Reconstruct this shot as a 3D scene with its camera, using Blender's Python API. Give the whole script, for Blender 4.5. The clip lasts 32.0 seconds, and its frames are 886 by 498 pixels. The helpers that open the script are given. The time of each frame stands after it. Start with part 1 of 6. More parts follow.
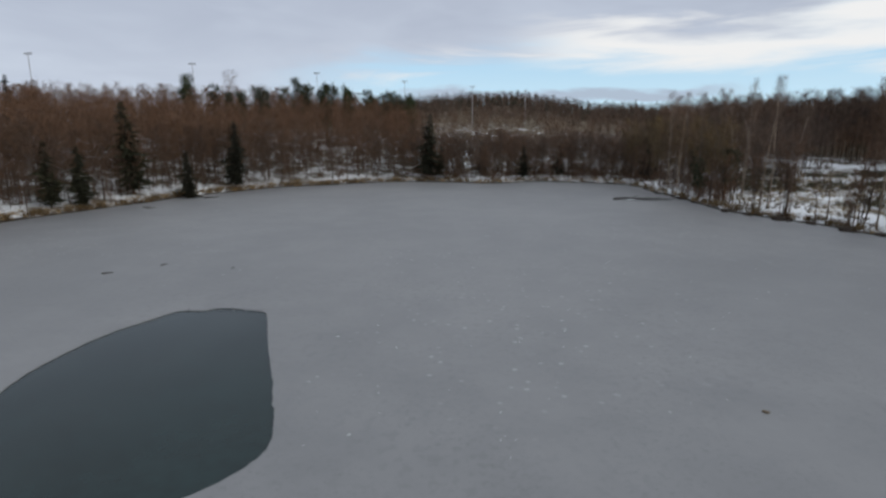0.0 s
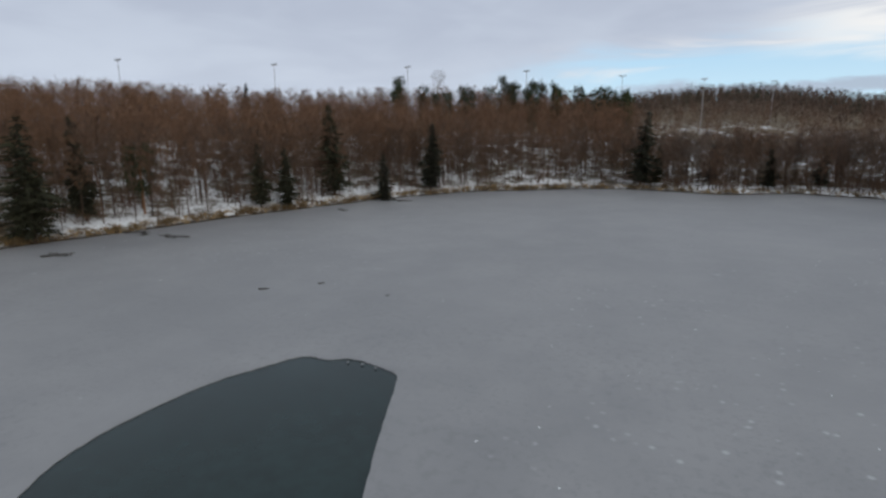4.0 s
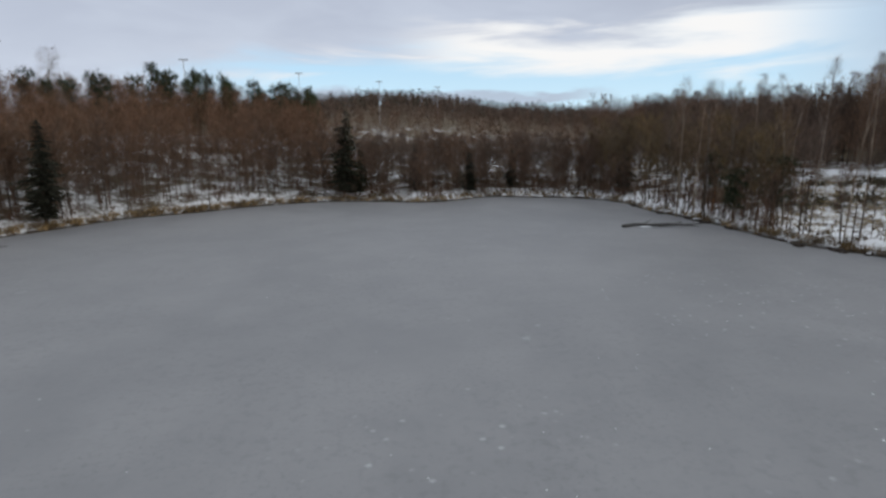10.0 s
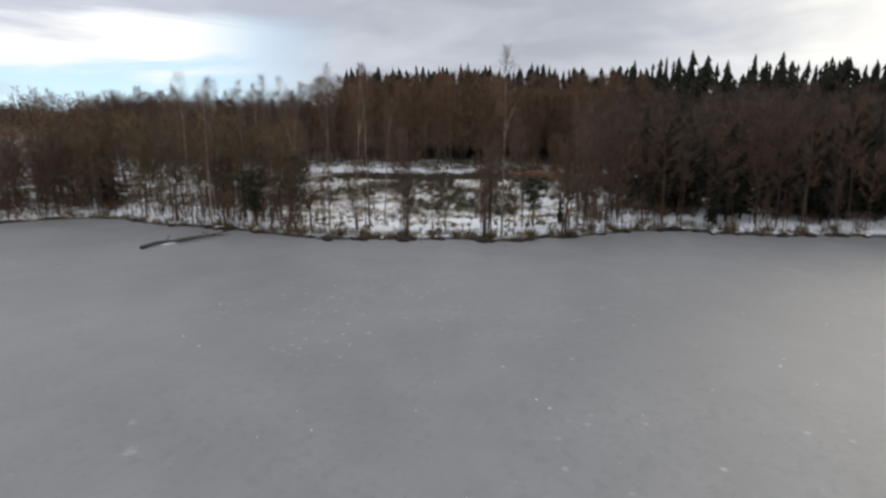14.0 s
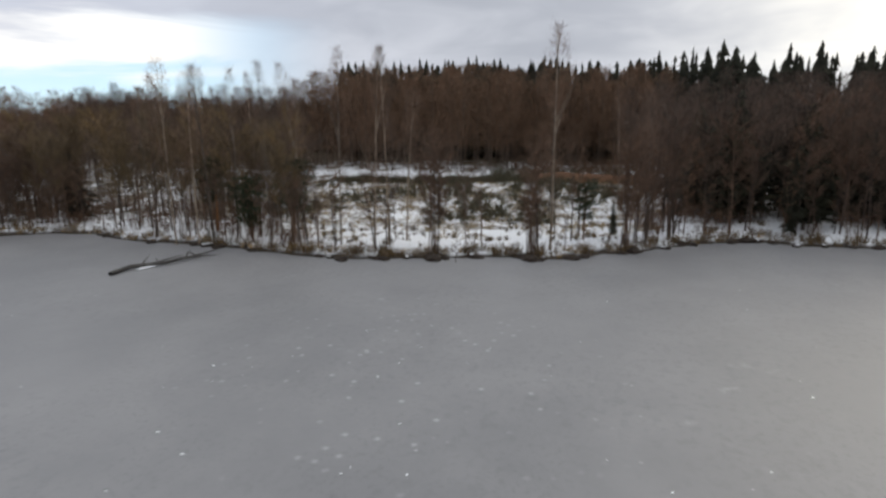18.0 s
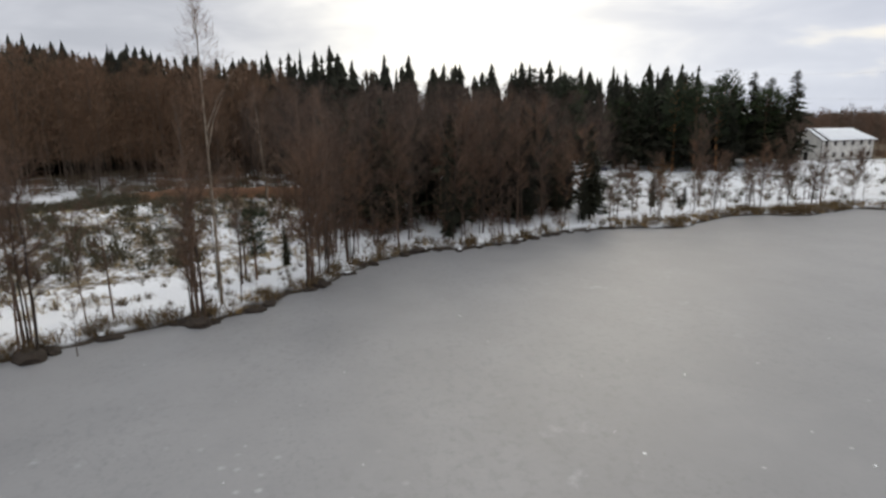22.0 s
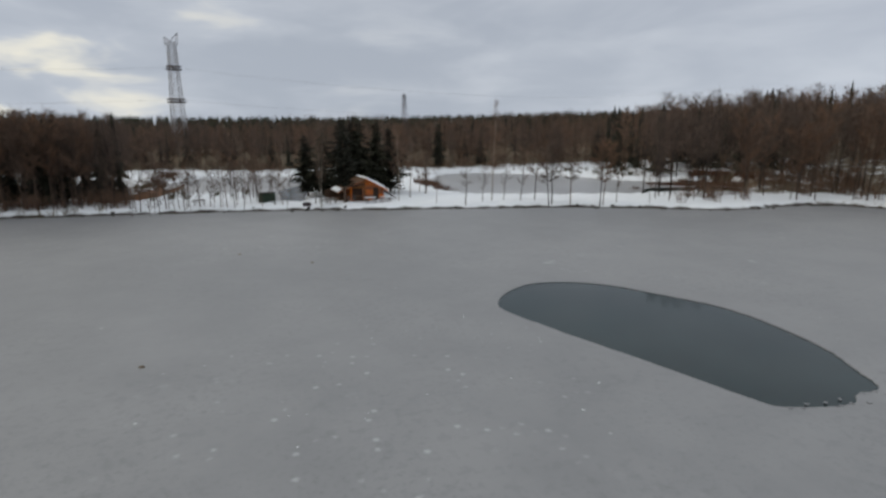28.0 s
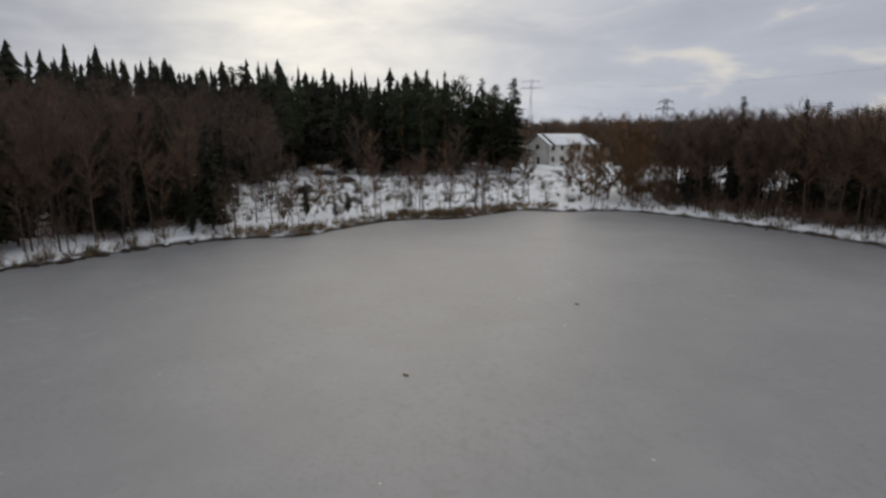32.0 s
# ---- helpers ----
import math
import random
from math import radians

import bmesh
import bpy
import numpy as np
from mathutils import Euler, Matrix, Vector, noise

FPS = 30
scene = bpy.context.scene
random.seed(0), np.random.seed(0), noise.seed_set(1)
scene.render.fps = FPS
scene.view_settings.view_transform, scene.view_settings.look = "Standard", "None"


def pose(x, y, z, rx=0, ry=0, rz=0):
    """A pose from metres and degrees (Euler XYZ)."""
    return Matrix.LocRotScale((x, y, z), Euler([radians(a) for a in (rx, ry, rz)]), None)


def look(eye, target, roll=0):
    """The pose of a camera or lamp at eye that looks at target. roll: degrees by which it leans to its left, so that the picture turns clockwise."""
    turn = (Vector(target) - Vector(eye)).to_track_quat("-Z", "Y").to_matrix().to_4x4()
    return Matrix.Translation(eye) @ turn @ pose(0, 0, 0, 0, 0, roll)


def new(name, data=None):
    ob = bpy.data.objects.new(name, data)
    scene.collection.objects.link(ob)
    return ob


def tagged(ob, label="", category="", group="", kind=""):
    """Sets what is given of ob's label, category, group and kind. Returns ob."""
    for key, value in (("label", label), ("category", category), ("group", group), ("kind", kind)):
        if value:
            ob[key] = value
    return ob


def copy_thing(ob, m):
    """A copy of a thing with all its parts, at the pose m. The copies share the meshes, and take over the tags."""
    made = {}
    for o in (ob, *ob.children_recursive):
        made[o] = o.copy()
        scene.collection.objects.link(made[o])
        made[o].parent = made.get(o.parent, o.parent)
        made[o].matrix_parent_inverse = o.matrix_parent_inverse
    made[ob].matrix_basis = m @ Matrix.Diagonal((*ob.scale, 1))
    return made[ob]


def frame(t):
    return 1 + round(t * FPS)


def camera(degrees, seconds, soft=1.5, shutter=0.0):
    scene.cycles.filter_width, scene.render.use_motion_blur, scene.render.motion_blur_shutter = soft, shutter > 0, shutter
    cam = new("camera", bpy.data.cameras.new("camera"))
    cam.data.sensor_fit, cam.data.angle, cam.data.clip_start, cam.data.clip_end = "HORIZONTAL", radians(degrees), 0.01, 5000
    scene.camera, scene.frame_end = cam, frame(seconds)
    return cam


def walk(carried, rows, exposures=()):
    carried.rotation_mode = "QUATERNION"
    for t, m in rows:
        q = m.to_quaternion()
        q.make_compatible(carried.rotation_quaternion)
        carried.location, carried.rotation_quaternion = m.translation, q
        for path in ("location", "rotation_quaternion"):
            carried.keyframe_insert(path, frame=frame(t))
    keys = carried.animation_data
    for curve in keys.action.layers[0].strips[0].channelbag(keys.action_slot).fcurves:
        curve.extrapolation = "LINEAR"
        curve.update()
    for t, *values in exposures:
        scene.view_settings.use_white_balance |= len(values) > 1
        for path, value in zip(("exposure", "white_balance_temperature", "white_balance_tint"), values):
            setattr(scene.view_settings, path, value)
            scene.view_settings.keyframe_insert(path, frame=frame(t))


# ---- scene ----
cam = camera(78.0, 32.0, soft=2.7)
# seconds, x, y, z, yaw, pitch, roll
PATH = [
    (0, 0.00, 0.00, 12.12, 0.01, -12.19, -0.06), (0.5, -0.05, 1.14, 12.30, -0.00, -12.27, -0.09),
    (1, -0.08, 2.48, 12.46, -0.06, -12.35, -0.10), (1.5, -0.05, 3.90, 12.53, -0.15, -12.40, -0.18),
    (2, -0.11, 5.33, 12.66, -0.37, -12.41, -0.23), (2.5, -0.08, 6.92, 12.70, -0.52, -12.38, -0.26),
    (3, -0.08, 8.55, 12.55, 4.86, -12.30, -0.30), (3.5, -0.07, 10.19, 12.46, 15.86, -12.24, -0.49),
    (4, -0.11, 11.92, 12.38, 21.61, -12.16, -0.47), (4.5, -0.35, 13.92, 12.21, 29.83, -11.99, -0.73),
    (6.5, -1.82, 21.24, 12.32, 37.18, -11.98, -0.59), (7, -2.98, 23.35, 12.05, 37.13, -11.94, -0.52),
    (7.5, -3.80, 25.29, 11.83, 37.11, -11.83, -0.48), (8, -4.62, 27.12, 11.80, 31.58, -11.86, -0.23),
    (8.5, -5.16, 28.78, 11.78, 22.54, -11.84, -0.40), (9, -5.53, 30.34, 11.95, 11.35, -11.93, -0.40),
    (9.5, -5.73, 32.08, 12.07, -0.01, -12.05, -0.26), (10, -5.96, 33.76, 12.25, -11.33, -12.10, -0.31),
    (10.5, -6.21, 35.14, 12.25, -21.36, -12.12, -0.27), (11, -6.44, 36.59, 12.23, -31.12, -12.08, -0.16),
    (11.5, -6.65, 37.77, 12.40, -41.13, -12.24, 0.06), (12, -6.93, 39.25, 12.41, -52.12, -12.29, 0.14),
    (12.5, -7.42, 40.87, 12.25, -62.59, -12.17, 0.12), (13, -7.37, 42.10, 12.05, -63.97, -12.01, 0.08),
    (13.5, -7.21, 43.31, 11.96, -64.24, -11.95, -0.04), (14, -6.77, 44.46, 11.88, -64.45, -11.89, -0.11),
    (14.5, -6.40, 45.55, 11.81, -64.65, -11.83, -0.23), (16.5, -3.43, 49.72, 11.60, -65.17, -11.79, -0.42),
    (17, -2.25, 50.89, 11.57, -65.37, -11.82, -0.44), (17.5, -0.66, 52.11, 11.58, -65.56, -11.89, -0.40),
    (18, 1.13, 53.41, 11.51, -65.71, -11.82, -0.50), (18.5, 3.05, 54.75, 11.58, -65.90, -11.57, -0.40),
    (19, 5.12, 56.11, 11.68, -65.94, -11.32, -0.33), (19.5, 7.24, 57.46, 11.79, -66.52, -11.19, -0.24),
    (20, 9.09, 58.61, 12.07, -73.08, -11.48, -0.49), (20.5, 10.69, 59.57, 12.20, -72.94, -11.54, -0.32),
    (21, 11.63, 60.22, 12.17, -72.82, -11.72, -0.36), (21.5, 11.96, 60.50, 12.31, -77.52, -12.01, -0.26),
    (22, 11.95, 60.58, 12.37, -106.38, -12.13, -0.73), (22.5, 12.10, 60.54, 12.33, -136.13, -12.25, -0.64),
    (23, 12.32, 60.85, 12.23, -166.08, -12.35, -0.37), (23.5, 12.26, 61.16, 12.28, -192.19, -12.48, -0.30),
    (24, 11.99, 60.72, 12.27, -197.71, -12.51, -0.17), (24.5, 11.75, 60.35, 12.16, -198.11, -12.41, -0.13),
    (25, 11.43, 59.78, 12.19, -198.58, -12.35, -0.22), (25.5, 11.07, 59.00, 12.17, -198.99, -12.26, -0.25),
    (27.5, 9.27, 53.20, 11.65, -200.38, -12.00, 0.06), (28, 8.63, 51.14, 11.45, -199.71, -11.90, 0.06),
    (28.5, 7.90, 48.90, 11.38, -195.06, -11.91, 0.02), (29, 7.29, 46.54, 11.25, -188.58, -11.88, 0.03),
    (29.5, 6.64, 43.93, 11.23, -178.72, -11.88, -0.04), (30, 6.12, 41.15, 11.15, -174.40, -11.84, -0.07),
    (30.5, 5.73, 38.38, 11.27, -169.91, -11.88, -0.08), (31, 5.59, 35.82, 11.47, -158.28, -11.94, -0.23),
    (31.5, 5.66, 33.14, 11.64, -139.08, -11.85, -0.11), (32, 5.83, 30.60, 11.60, -120.51, -11.70, -0.24)]
walk(cam, [(t, pose(x, y, z, 90 + pitch, 0, yaw) @ pose(0, 0, 0, 0, 0, roll)) for t, x, y, z, yaw, pitch, roll in PATH],
     [(0, 0.02, 6400, 6), (4, 0.06, 6400, 6), (7, 0.16, 6450, 7), (9, 0.12, 6450, 7), (11, 0.15, 6450, 6), (13, 0.3, 6700, 8), (18, 0.4, 6800, 8), (20, 0.5, 6900, 8), (22, 0.5, 6950, 8), (23, 0.2, 6750, 5), (25, 0.16, 6750, 5), (30, 0.15, 6750, 5), (31, 0.0, 6800, 7), (32, -0.07, 6850, 9)])


# ---- light ----
SUN_HEADING, SUN_ELEVATION = 113.0, 13.0   # clockwise from +y
sun_dir = Vector((math.sin(radians(SUN_HEADING)) * math.cos(radians(SUN_ELEVATION)),
                  math.cos(radians(SUN_HEADING)) * math.cos(radians(SUN_ELEVATION)), math.sin(radians(SUN_ELEVATION))))
sun_data = bpy.data.lights.new("sun", "SUN")
sun_data.energy, sun_data.angle, sun_data.color = 1.05, radians(46), (1.0, 0.90, 0.78)
sun = new("sun", sun_data)
sun.matrix_basis = look(sun_dir * 200, (0, 0, 0))


class Nodes:
    """Short hand for a node tree."""

    def __init__(self, tree):
        self.tree = tree

    def add(self, kind, props=(), **inputs):
        n = self.tree.nodes.new(kind)
        for key, value in props:
            setattr(n, key, value)
        for key, value in inputs.items():
            self.set(n, key.replace("_", " "), value)
        return n

    def set(self, n, key, value):
        socket = n.inputs[int(key)] if key.isdigit() else n.inputs[key]
        if isinstance(value, bpy.types.NodeSocket):
            self.tree.links.new(value, socket)
        else:
            socket.default_value = value

    def math(self, op, a, b=0.0, clamp=False):
        n = self.tree.nodes.new("ShaderNodeMath")
        n.operation, n.use_clamp = op, clamp
        self.set(n, "0", a), self.set(n, "1", b)
        return n.outputs[0]

    def mix(self, fac, a, b):
        n = self.tree.nodes.new("ShaderNodeMix")
        n.data_type = "RGBA"
        for i, v in ((0, fac), (6, a), (7, b)):
            if isinstance(v, bpy.types.NodeSocket):
                self.tree.links.new(v, n.inputs[i])
            else:
                n.inputs[i].default_value = v
        return n.outputs[2]

    def ramp(self, value, low, high):
        n = self.tree.nodes.new("ShaderNodeMapRange")
        n.interpolation_type = "SMOOTHSTEP"
        self.set(n, "Value", value), self.set(n, "From Min", low), self.set(n, "From Max", high)
        return n.outputs["Result"]

    def noise(self, vector, scale, detail=4.0, rough=0.55, distortion=0.0):
        n = self.add("ShaderNodeTexNoise", Vector=vector, Scale=scale, Detail=detail, Roughness=rough, Distortion=distortion)
        return n.outputs["Fac"]


def rgb(r, g, b):
    return (r, g, b, 1.0)


world = bpy.data.worlds.new("world")
world.use_nodes = True
scene.world = world
world.node_tree.nodes.clear()
w = Nodes(world.node_tree)
way = w.add("ShaderNodeTexCoord").outputs["Generated"]
sep = w.add("ShaderNodeSeparateXYZ", Vector=way)
up = w.math("MAXIMUM", sep.outputs["Z"], 0.0)
sky = w.add("ShaderNodeTexSky", (("sky_type", "NISHITA"), ("sun_disc", False), ("sun_elevation", radians(SUN_ELEVATION)),
                                 ("sun_rotation", radians(SUN_HEADING)), ("dust_density", 0.2), ("ozone_density", 6.0)))
clear = w.add("ShaderNodeVectorMath", (("operation", "SCALE"),), Vector=sky.outputs["Color"], Scale=0.15).outputs[0]
clear = w.mix(w.ramp(up, 0.0, 0.14), rgb(0.62, 0.80, 0.94), w.mix(0.75, clear, rgb(0.56, 0.76, 0.94)))
# cloud deck, laid on a flat layer overhead
lift = w.math("ADD", up, 0.10)
deck = w.add("ShaderNodeCombineXYZ", X=w.math("DIVIDE", sep.outputs["X"], lift), Y=w.math("DIVIDE", sep.outputs["Y"], lift), Z=0.0).outputs[0]
puffs = w.noise(deck, 0.30, 5.0, 0.5, 0.3)


blot = w.noise(w.add("ShaderNodeVectorMath", (("operation", "MULTIPLY"),), **{"0": way, "1": (1.0, 1.0, 3.2)}).outputs[0], 5.5, 4.0, 0.5, 0.4)


def lobe(heading, sharp):
    """1 towards that heading, falling off to the sides."""
    h = radians(heading)
    c = w.math("ADD", w.math("MULTIPLY", sep.outputs["X"], math.sin(h)), w.math("MULTIPLY", sep.outputs["Y"], math.cos(h)))
    flat = w.math("SQRT", w.math("SUBTRACT", 1.0001, w.math("MULTIPLY", sep.outputs["Z"], sep.outputs["Z"])))
    return w.math("POWER", w.math("MAXIMUM", w.math("DIVIDE", c, flat), 0.0), sharp)


def between(value, low, high, soft):
    """1 between two limits, with soft ends."""
    return w.math("MULTIPLY", w.ramp(value, low - soft, low + soft), w.math("SUBTRACT", 1.0, w.ramp(value, high - soft, high + soft)))


# streaks and heaps that lie along the horizon
heading = w.math("MULTIPLY", w.math("ARCTAN2", sep.outputs["X"], sep.outputs["Y"]), 57.29578)
wisp = w.noise(w.add("ShaderNodeCombineXYZ", X=w.math("MULTIPLY", heading, 0.055), Y=w.math("MULTIPLY", up, 22.0), Z=0.0).outputs[0], 1.0, 5.0, 0.55, 0.5)
heap = w.noise(w.add("ShaderNodeCombineXYZ", X=w.math("MULTIPLY", heading, 0.17), Y=w.math("MULTIPLY", up, 34.0), Z=3.0).outputs[0], 1.0, 5.0, 0.55, 0.2)
ragged = w.math("ADD", up, w.math("MULTIPLY", w.math("SUBTRACT", wisp, 0.5), 0.16))
# the deck is open low in the north and north-east, with a white bank and far heaps in the gap
gap = w.math("MULTIPLY", between(heading, -12.0, 48.0, 9.0), w.math("SUBTRACT", 1.0, w.ramp(w.math("SUBTRACT", ragged, w.math("MULTIPLY", heading, 0.0009)), 0.095, 0.15)))
bank = w.math("MULTIPLY", between(heading, 10.0, 44.0, 6.0), between(ragged, 0.105, 0.162, 0.024))
shreds = w.math("MULTIPLY", between(heading, -8.0, 20.0, 6.0), w.math("MULTIPLY", between(up, 0.08, 0.135, 0.02), w.ramp(wisp, 0.50, 0.68)))
far_heaps = w.math("MULTIPLY", between(heading, -4.0, 26.0, 4.0), between(w.math("ADD", up, w.math("MULTIPLY", w.math("SUBTRACT", heap, 0.5), 0.05)), 0.048, 0.069, 0.006))
cover = w.math("SUBTRACT", 1.0, gap)
thin = w.ramp(w.math("ADD", w.math("MULTIPLY", blot, 0.5), w.math("MULTIPLY", puffs, 0.5)), 0.38, 0.64)
low_sky = w.math("SUBTRACT", 1.0, w.ramp(up, 0.06, 0.20))
grey = w.mix(w.math("ADD", w.math("MULTIPLY", thin, 0.45), w.math("MULTIPLY", low_sky, 0.5)), rgb(0.455, 0.49, 0.60), rgb(0.60, 0.645, 0.755))
grey = w.mix(w.math("MULTIPLY", lobe(72, 6.0), 0.9), grey, w.mix(thin, rgb(0.33, 0.355, 0.42), rgb(0.46, 0.485, 0.56)))
grey = w.mix(w.math("MULTIPLY", lobe(190, 1.5), 0.85), grey, w.mix(thin, rgb(0.335, 0.37, 0.455), rgb(0.45, 0.48, 0.565)))
lit = grey
glow = w.math("MULTIPLY", lobe(110, 22.0), w.ramp(up, -0.03, 0.15))
breaks = w.math("MULTIPLY", w.math("MULTIPLY", lobe(158, 14.0), w.ramp(blot, 0.53, 0.72)), w.math("SUBTRACT", 1.0, w.ramp(up, 0.16, 0.26)))
lit = w.mix(w.math("MULTIPLY", glow, w.math("ADD", 0.5, w.math("MULTIPLY", thin, 0.6)), True), lit, rgb(1.05, 1.02, 0.95))
# unseen bright patch above the view, added to lighten the south-east ice
high = w.math("MULTIPLY", lobe(142, 5.0), w.ramp(up, 0.20, 0.48))
lit = w.mix(w.math("MULTIPLY", w.ramp(up, 0.24, 0.75), 0.85), lit, rgb(0.77, 0.81, 0.88))
lit = w.mix(w.math("MULTIPLY", high, 0.6), lit, rgb(1.05, 1.02, 0.97))
lit = w.mix(breaks, lit, rgb(0.78, 0.745, 0.68))
shown = w.mix(cover, clear, lit)
shown = w.mix(w.math("MULTIPLY", w.math("MAXIMUM", bank, shreds), 1.0), shown, rgb(0.88, 0.855, 0.86))
shown = w.mix(w.math("MULTIPLY", far_heaps, 0.85), shown, rgb(0.42, 0.47, 0.58))
back = w.add("ShaderNodeBackground", Color=shown, Strength=1.0)
w.add("ShaderNodeOutputWorld", Surface=back.outputs[0])


# ---- materials ----
def material(name, colour, rough=0.8, scale=1.0, spread=0.25, bump=0.0, per="", metal=0.0, second=None, specular=0.3):
    """A surface whose colour varies at two scales, and by object or by loose piece."""
    m = bpy.data.materials.new(name)
    m.use_nodes = True
    m.node_tree.nodes.clear()
    n = Nodes(m.node_tree)
    place = n.add("ShaderNodeTexCoord").outputs["Object"]
    big, small = n.noise(place, scale, 3.0), n.noise(place, scale * 9, 4.0)
    f = n.math("ADD", n.math("MULTIPLY", big, 0.6), n.math("MULTIPLY", small, 0.4))
    dark = rgb(*(c * (1 - spread) for c in colour))
    light = rgb(*(min(1, c * (1 + spread)) for c in (second or colour)))
    c = n.mix(n.ramp(f, 0.3, 0.7), dark, light)
    if per:
        r = n.add("ShaderNodeNewGeometry").outputs["Random Per Island"] if per == "island" else n.add("ShaderNodeObjectInfo").outputs["Random"]
        whole = n.add("ShaderNodeObjectInfo").outputs["Random"]
        hsv = n.add("ShaderNodeHueSaturation", Color=c, Saturation=n.math("ADD", 0.8, n.math("MULTIPLY", whole, 0.35)),
                    Value=n.math("MULTIPLY", n.math("ADD", 0.65, n.math("MULTIPLY", r, 0.7)), n.math("ADD", 0.75, n.math("MULTIPLY", whole, 0.5))))
        c = hsv.outputs[0]
    b = n.add("ShaderNodeBsdfPrincipled", Base_Color=c, Roughness=rough, Metallic=metal, Specular_IOR_Level=specular)
    if bump:
        n.set(b, "Normal", n.add("ShaderNodeBump", Height=f, Strength=0.6, Distance=bump).outputs[0])
    n.add("ShaderNodeOutputMaterial", Surface=b.outputs[0])
    return m


def snow_ground():
    """Old snow over grass and leaf litter, bare where the cover is thin and along the water's edge."""
    m = bpy.data.materials.new("snow_ground")
    m.use_nodes = True
    m.node_tree.nodes.clear()
    n = Nodes(m.node_tree)
    place = n.add("ShaderNodeNewGeometry").outputs["Position"]
    z = n.add("ShaderNodeSeparateXYZ", Vector=place).outputs["Z"]
    cover = n.add("ShaderNodeAttribute", (("attribute_name", "snow"),)).outputs["Fac"]
    patch = n.math("ADD", n.math("MULTIPLY", n.noise(place, 0.22, 5.0, 0.6), 0.55), n.math("MULTIPLY", n.noise(place, 1.9, 4.0, 0.6), 0.45))
    bare = n.ramp(n.math("SUBTRACT", patch, n.math("MULTIPLY", n.math("SUBTRACT", cover, 0.5), 0.6)), 0.44, 0.56)
    edge = n.math("SUBTRACT", 1.0, n.ramp(n.math("ADD", z, n.math("MULTIPLY", n.noise(place, 0.45, 4.0), 0.9)), 0.55, 0.85))
    snow = n.mix(n.noise(place, 0.5, 4.0), rgb(0.66, 0.68, 0.72), rgb(0.80, 0.81, 0.83))
    litter = n.mix(n.noise(place, 1.1, 5.0), rgb(0.045, 0.033, 0.022), rgb(0.16, 0.118, 0.07))
    soil = n.mix(n.noise(place, 3.0, 4.0), rgb(0.018, 0.014, 0.011), rgb(0.06, 0.045, 0.03))
    c = n.mix(edge, n.mix(bare, snow, litter), soil)
    b = n.add("ShaderNodeBsdfPrincipled", Base_Color=c, Roughness=0.85, Specular_IOR_Level=0.2)
    n.set(b, "Normal", n.add("ShaderNodeBump", Height=patch, Strength=0.7, Distance=0.25).outputs[0])
    n.add("ShaderNodeOutputMaterial", Surface=b.outputs[0])
    return m


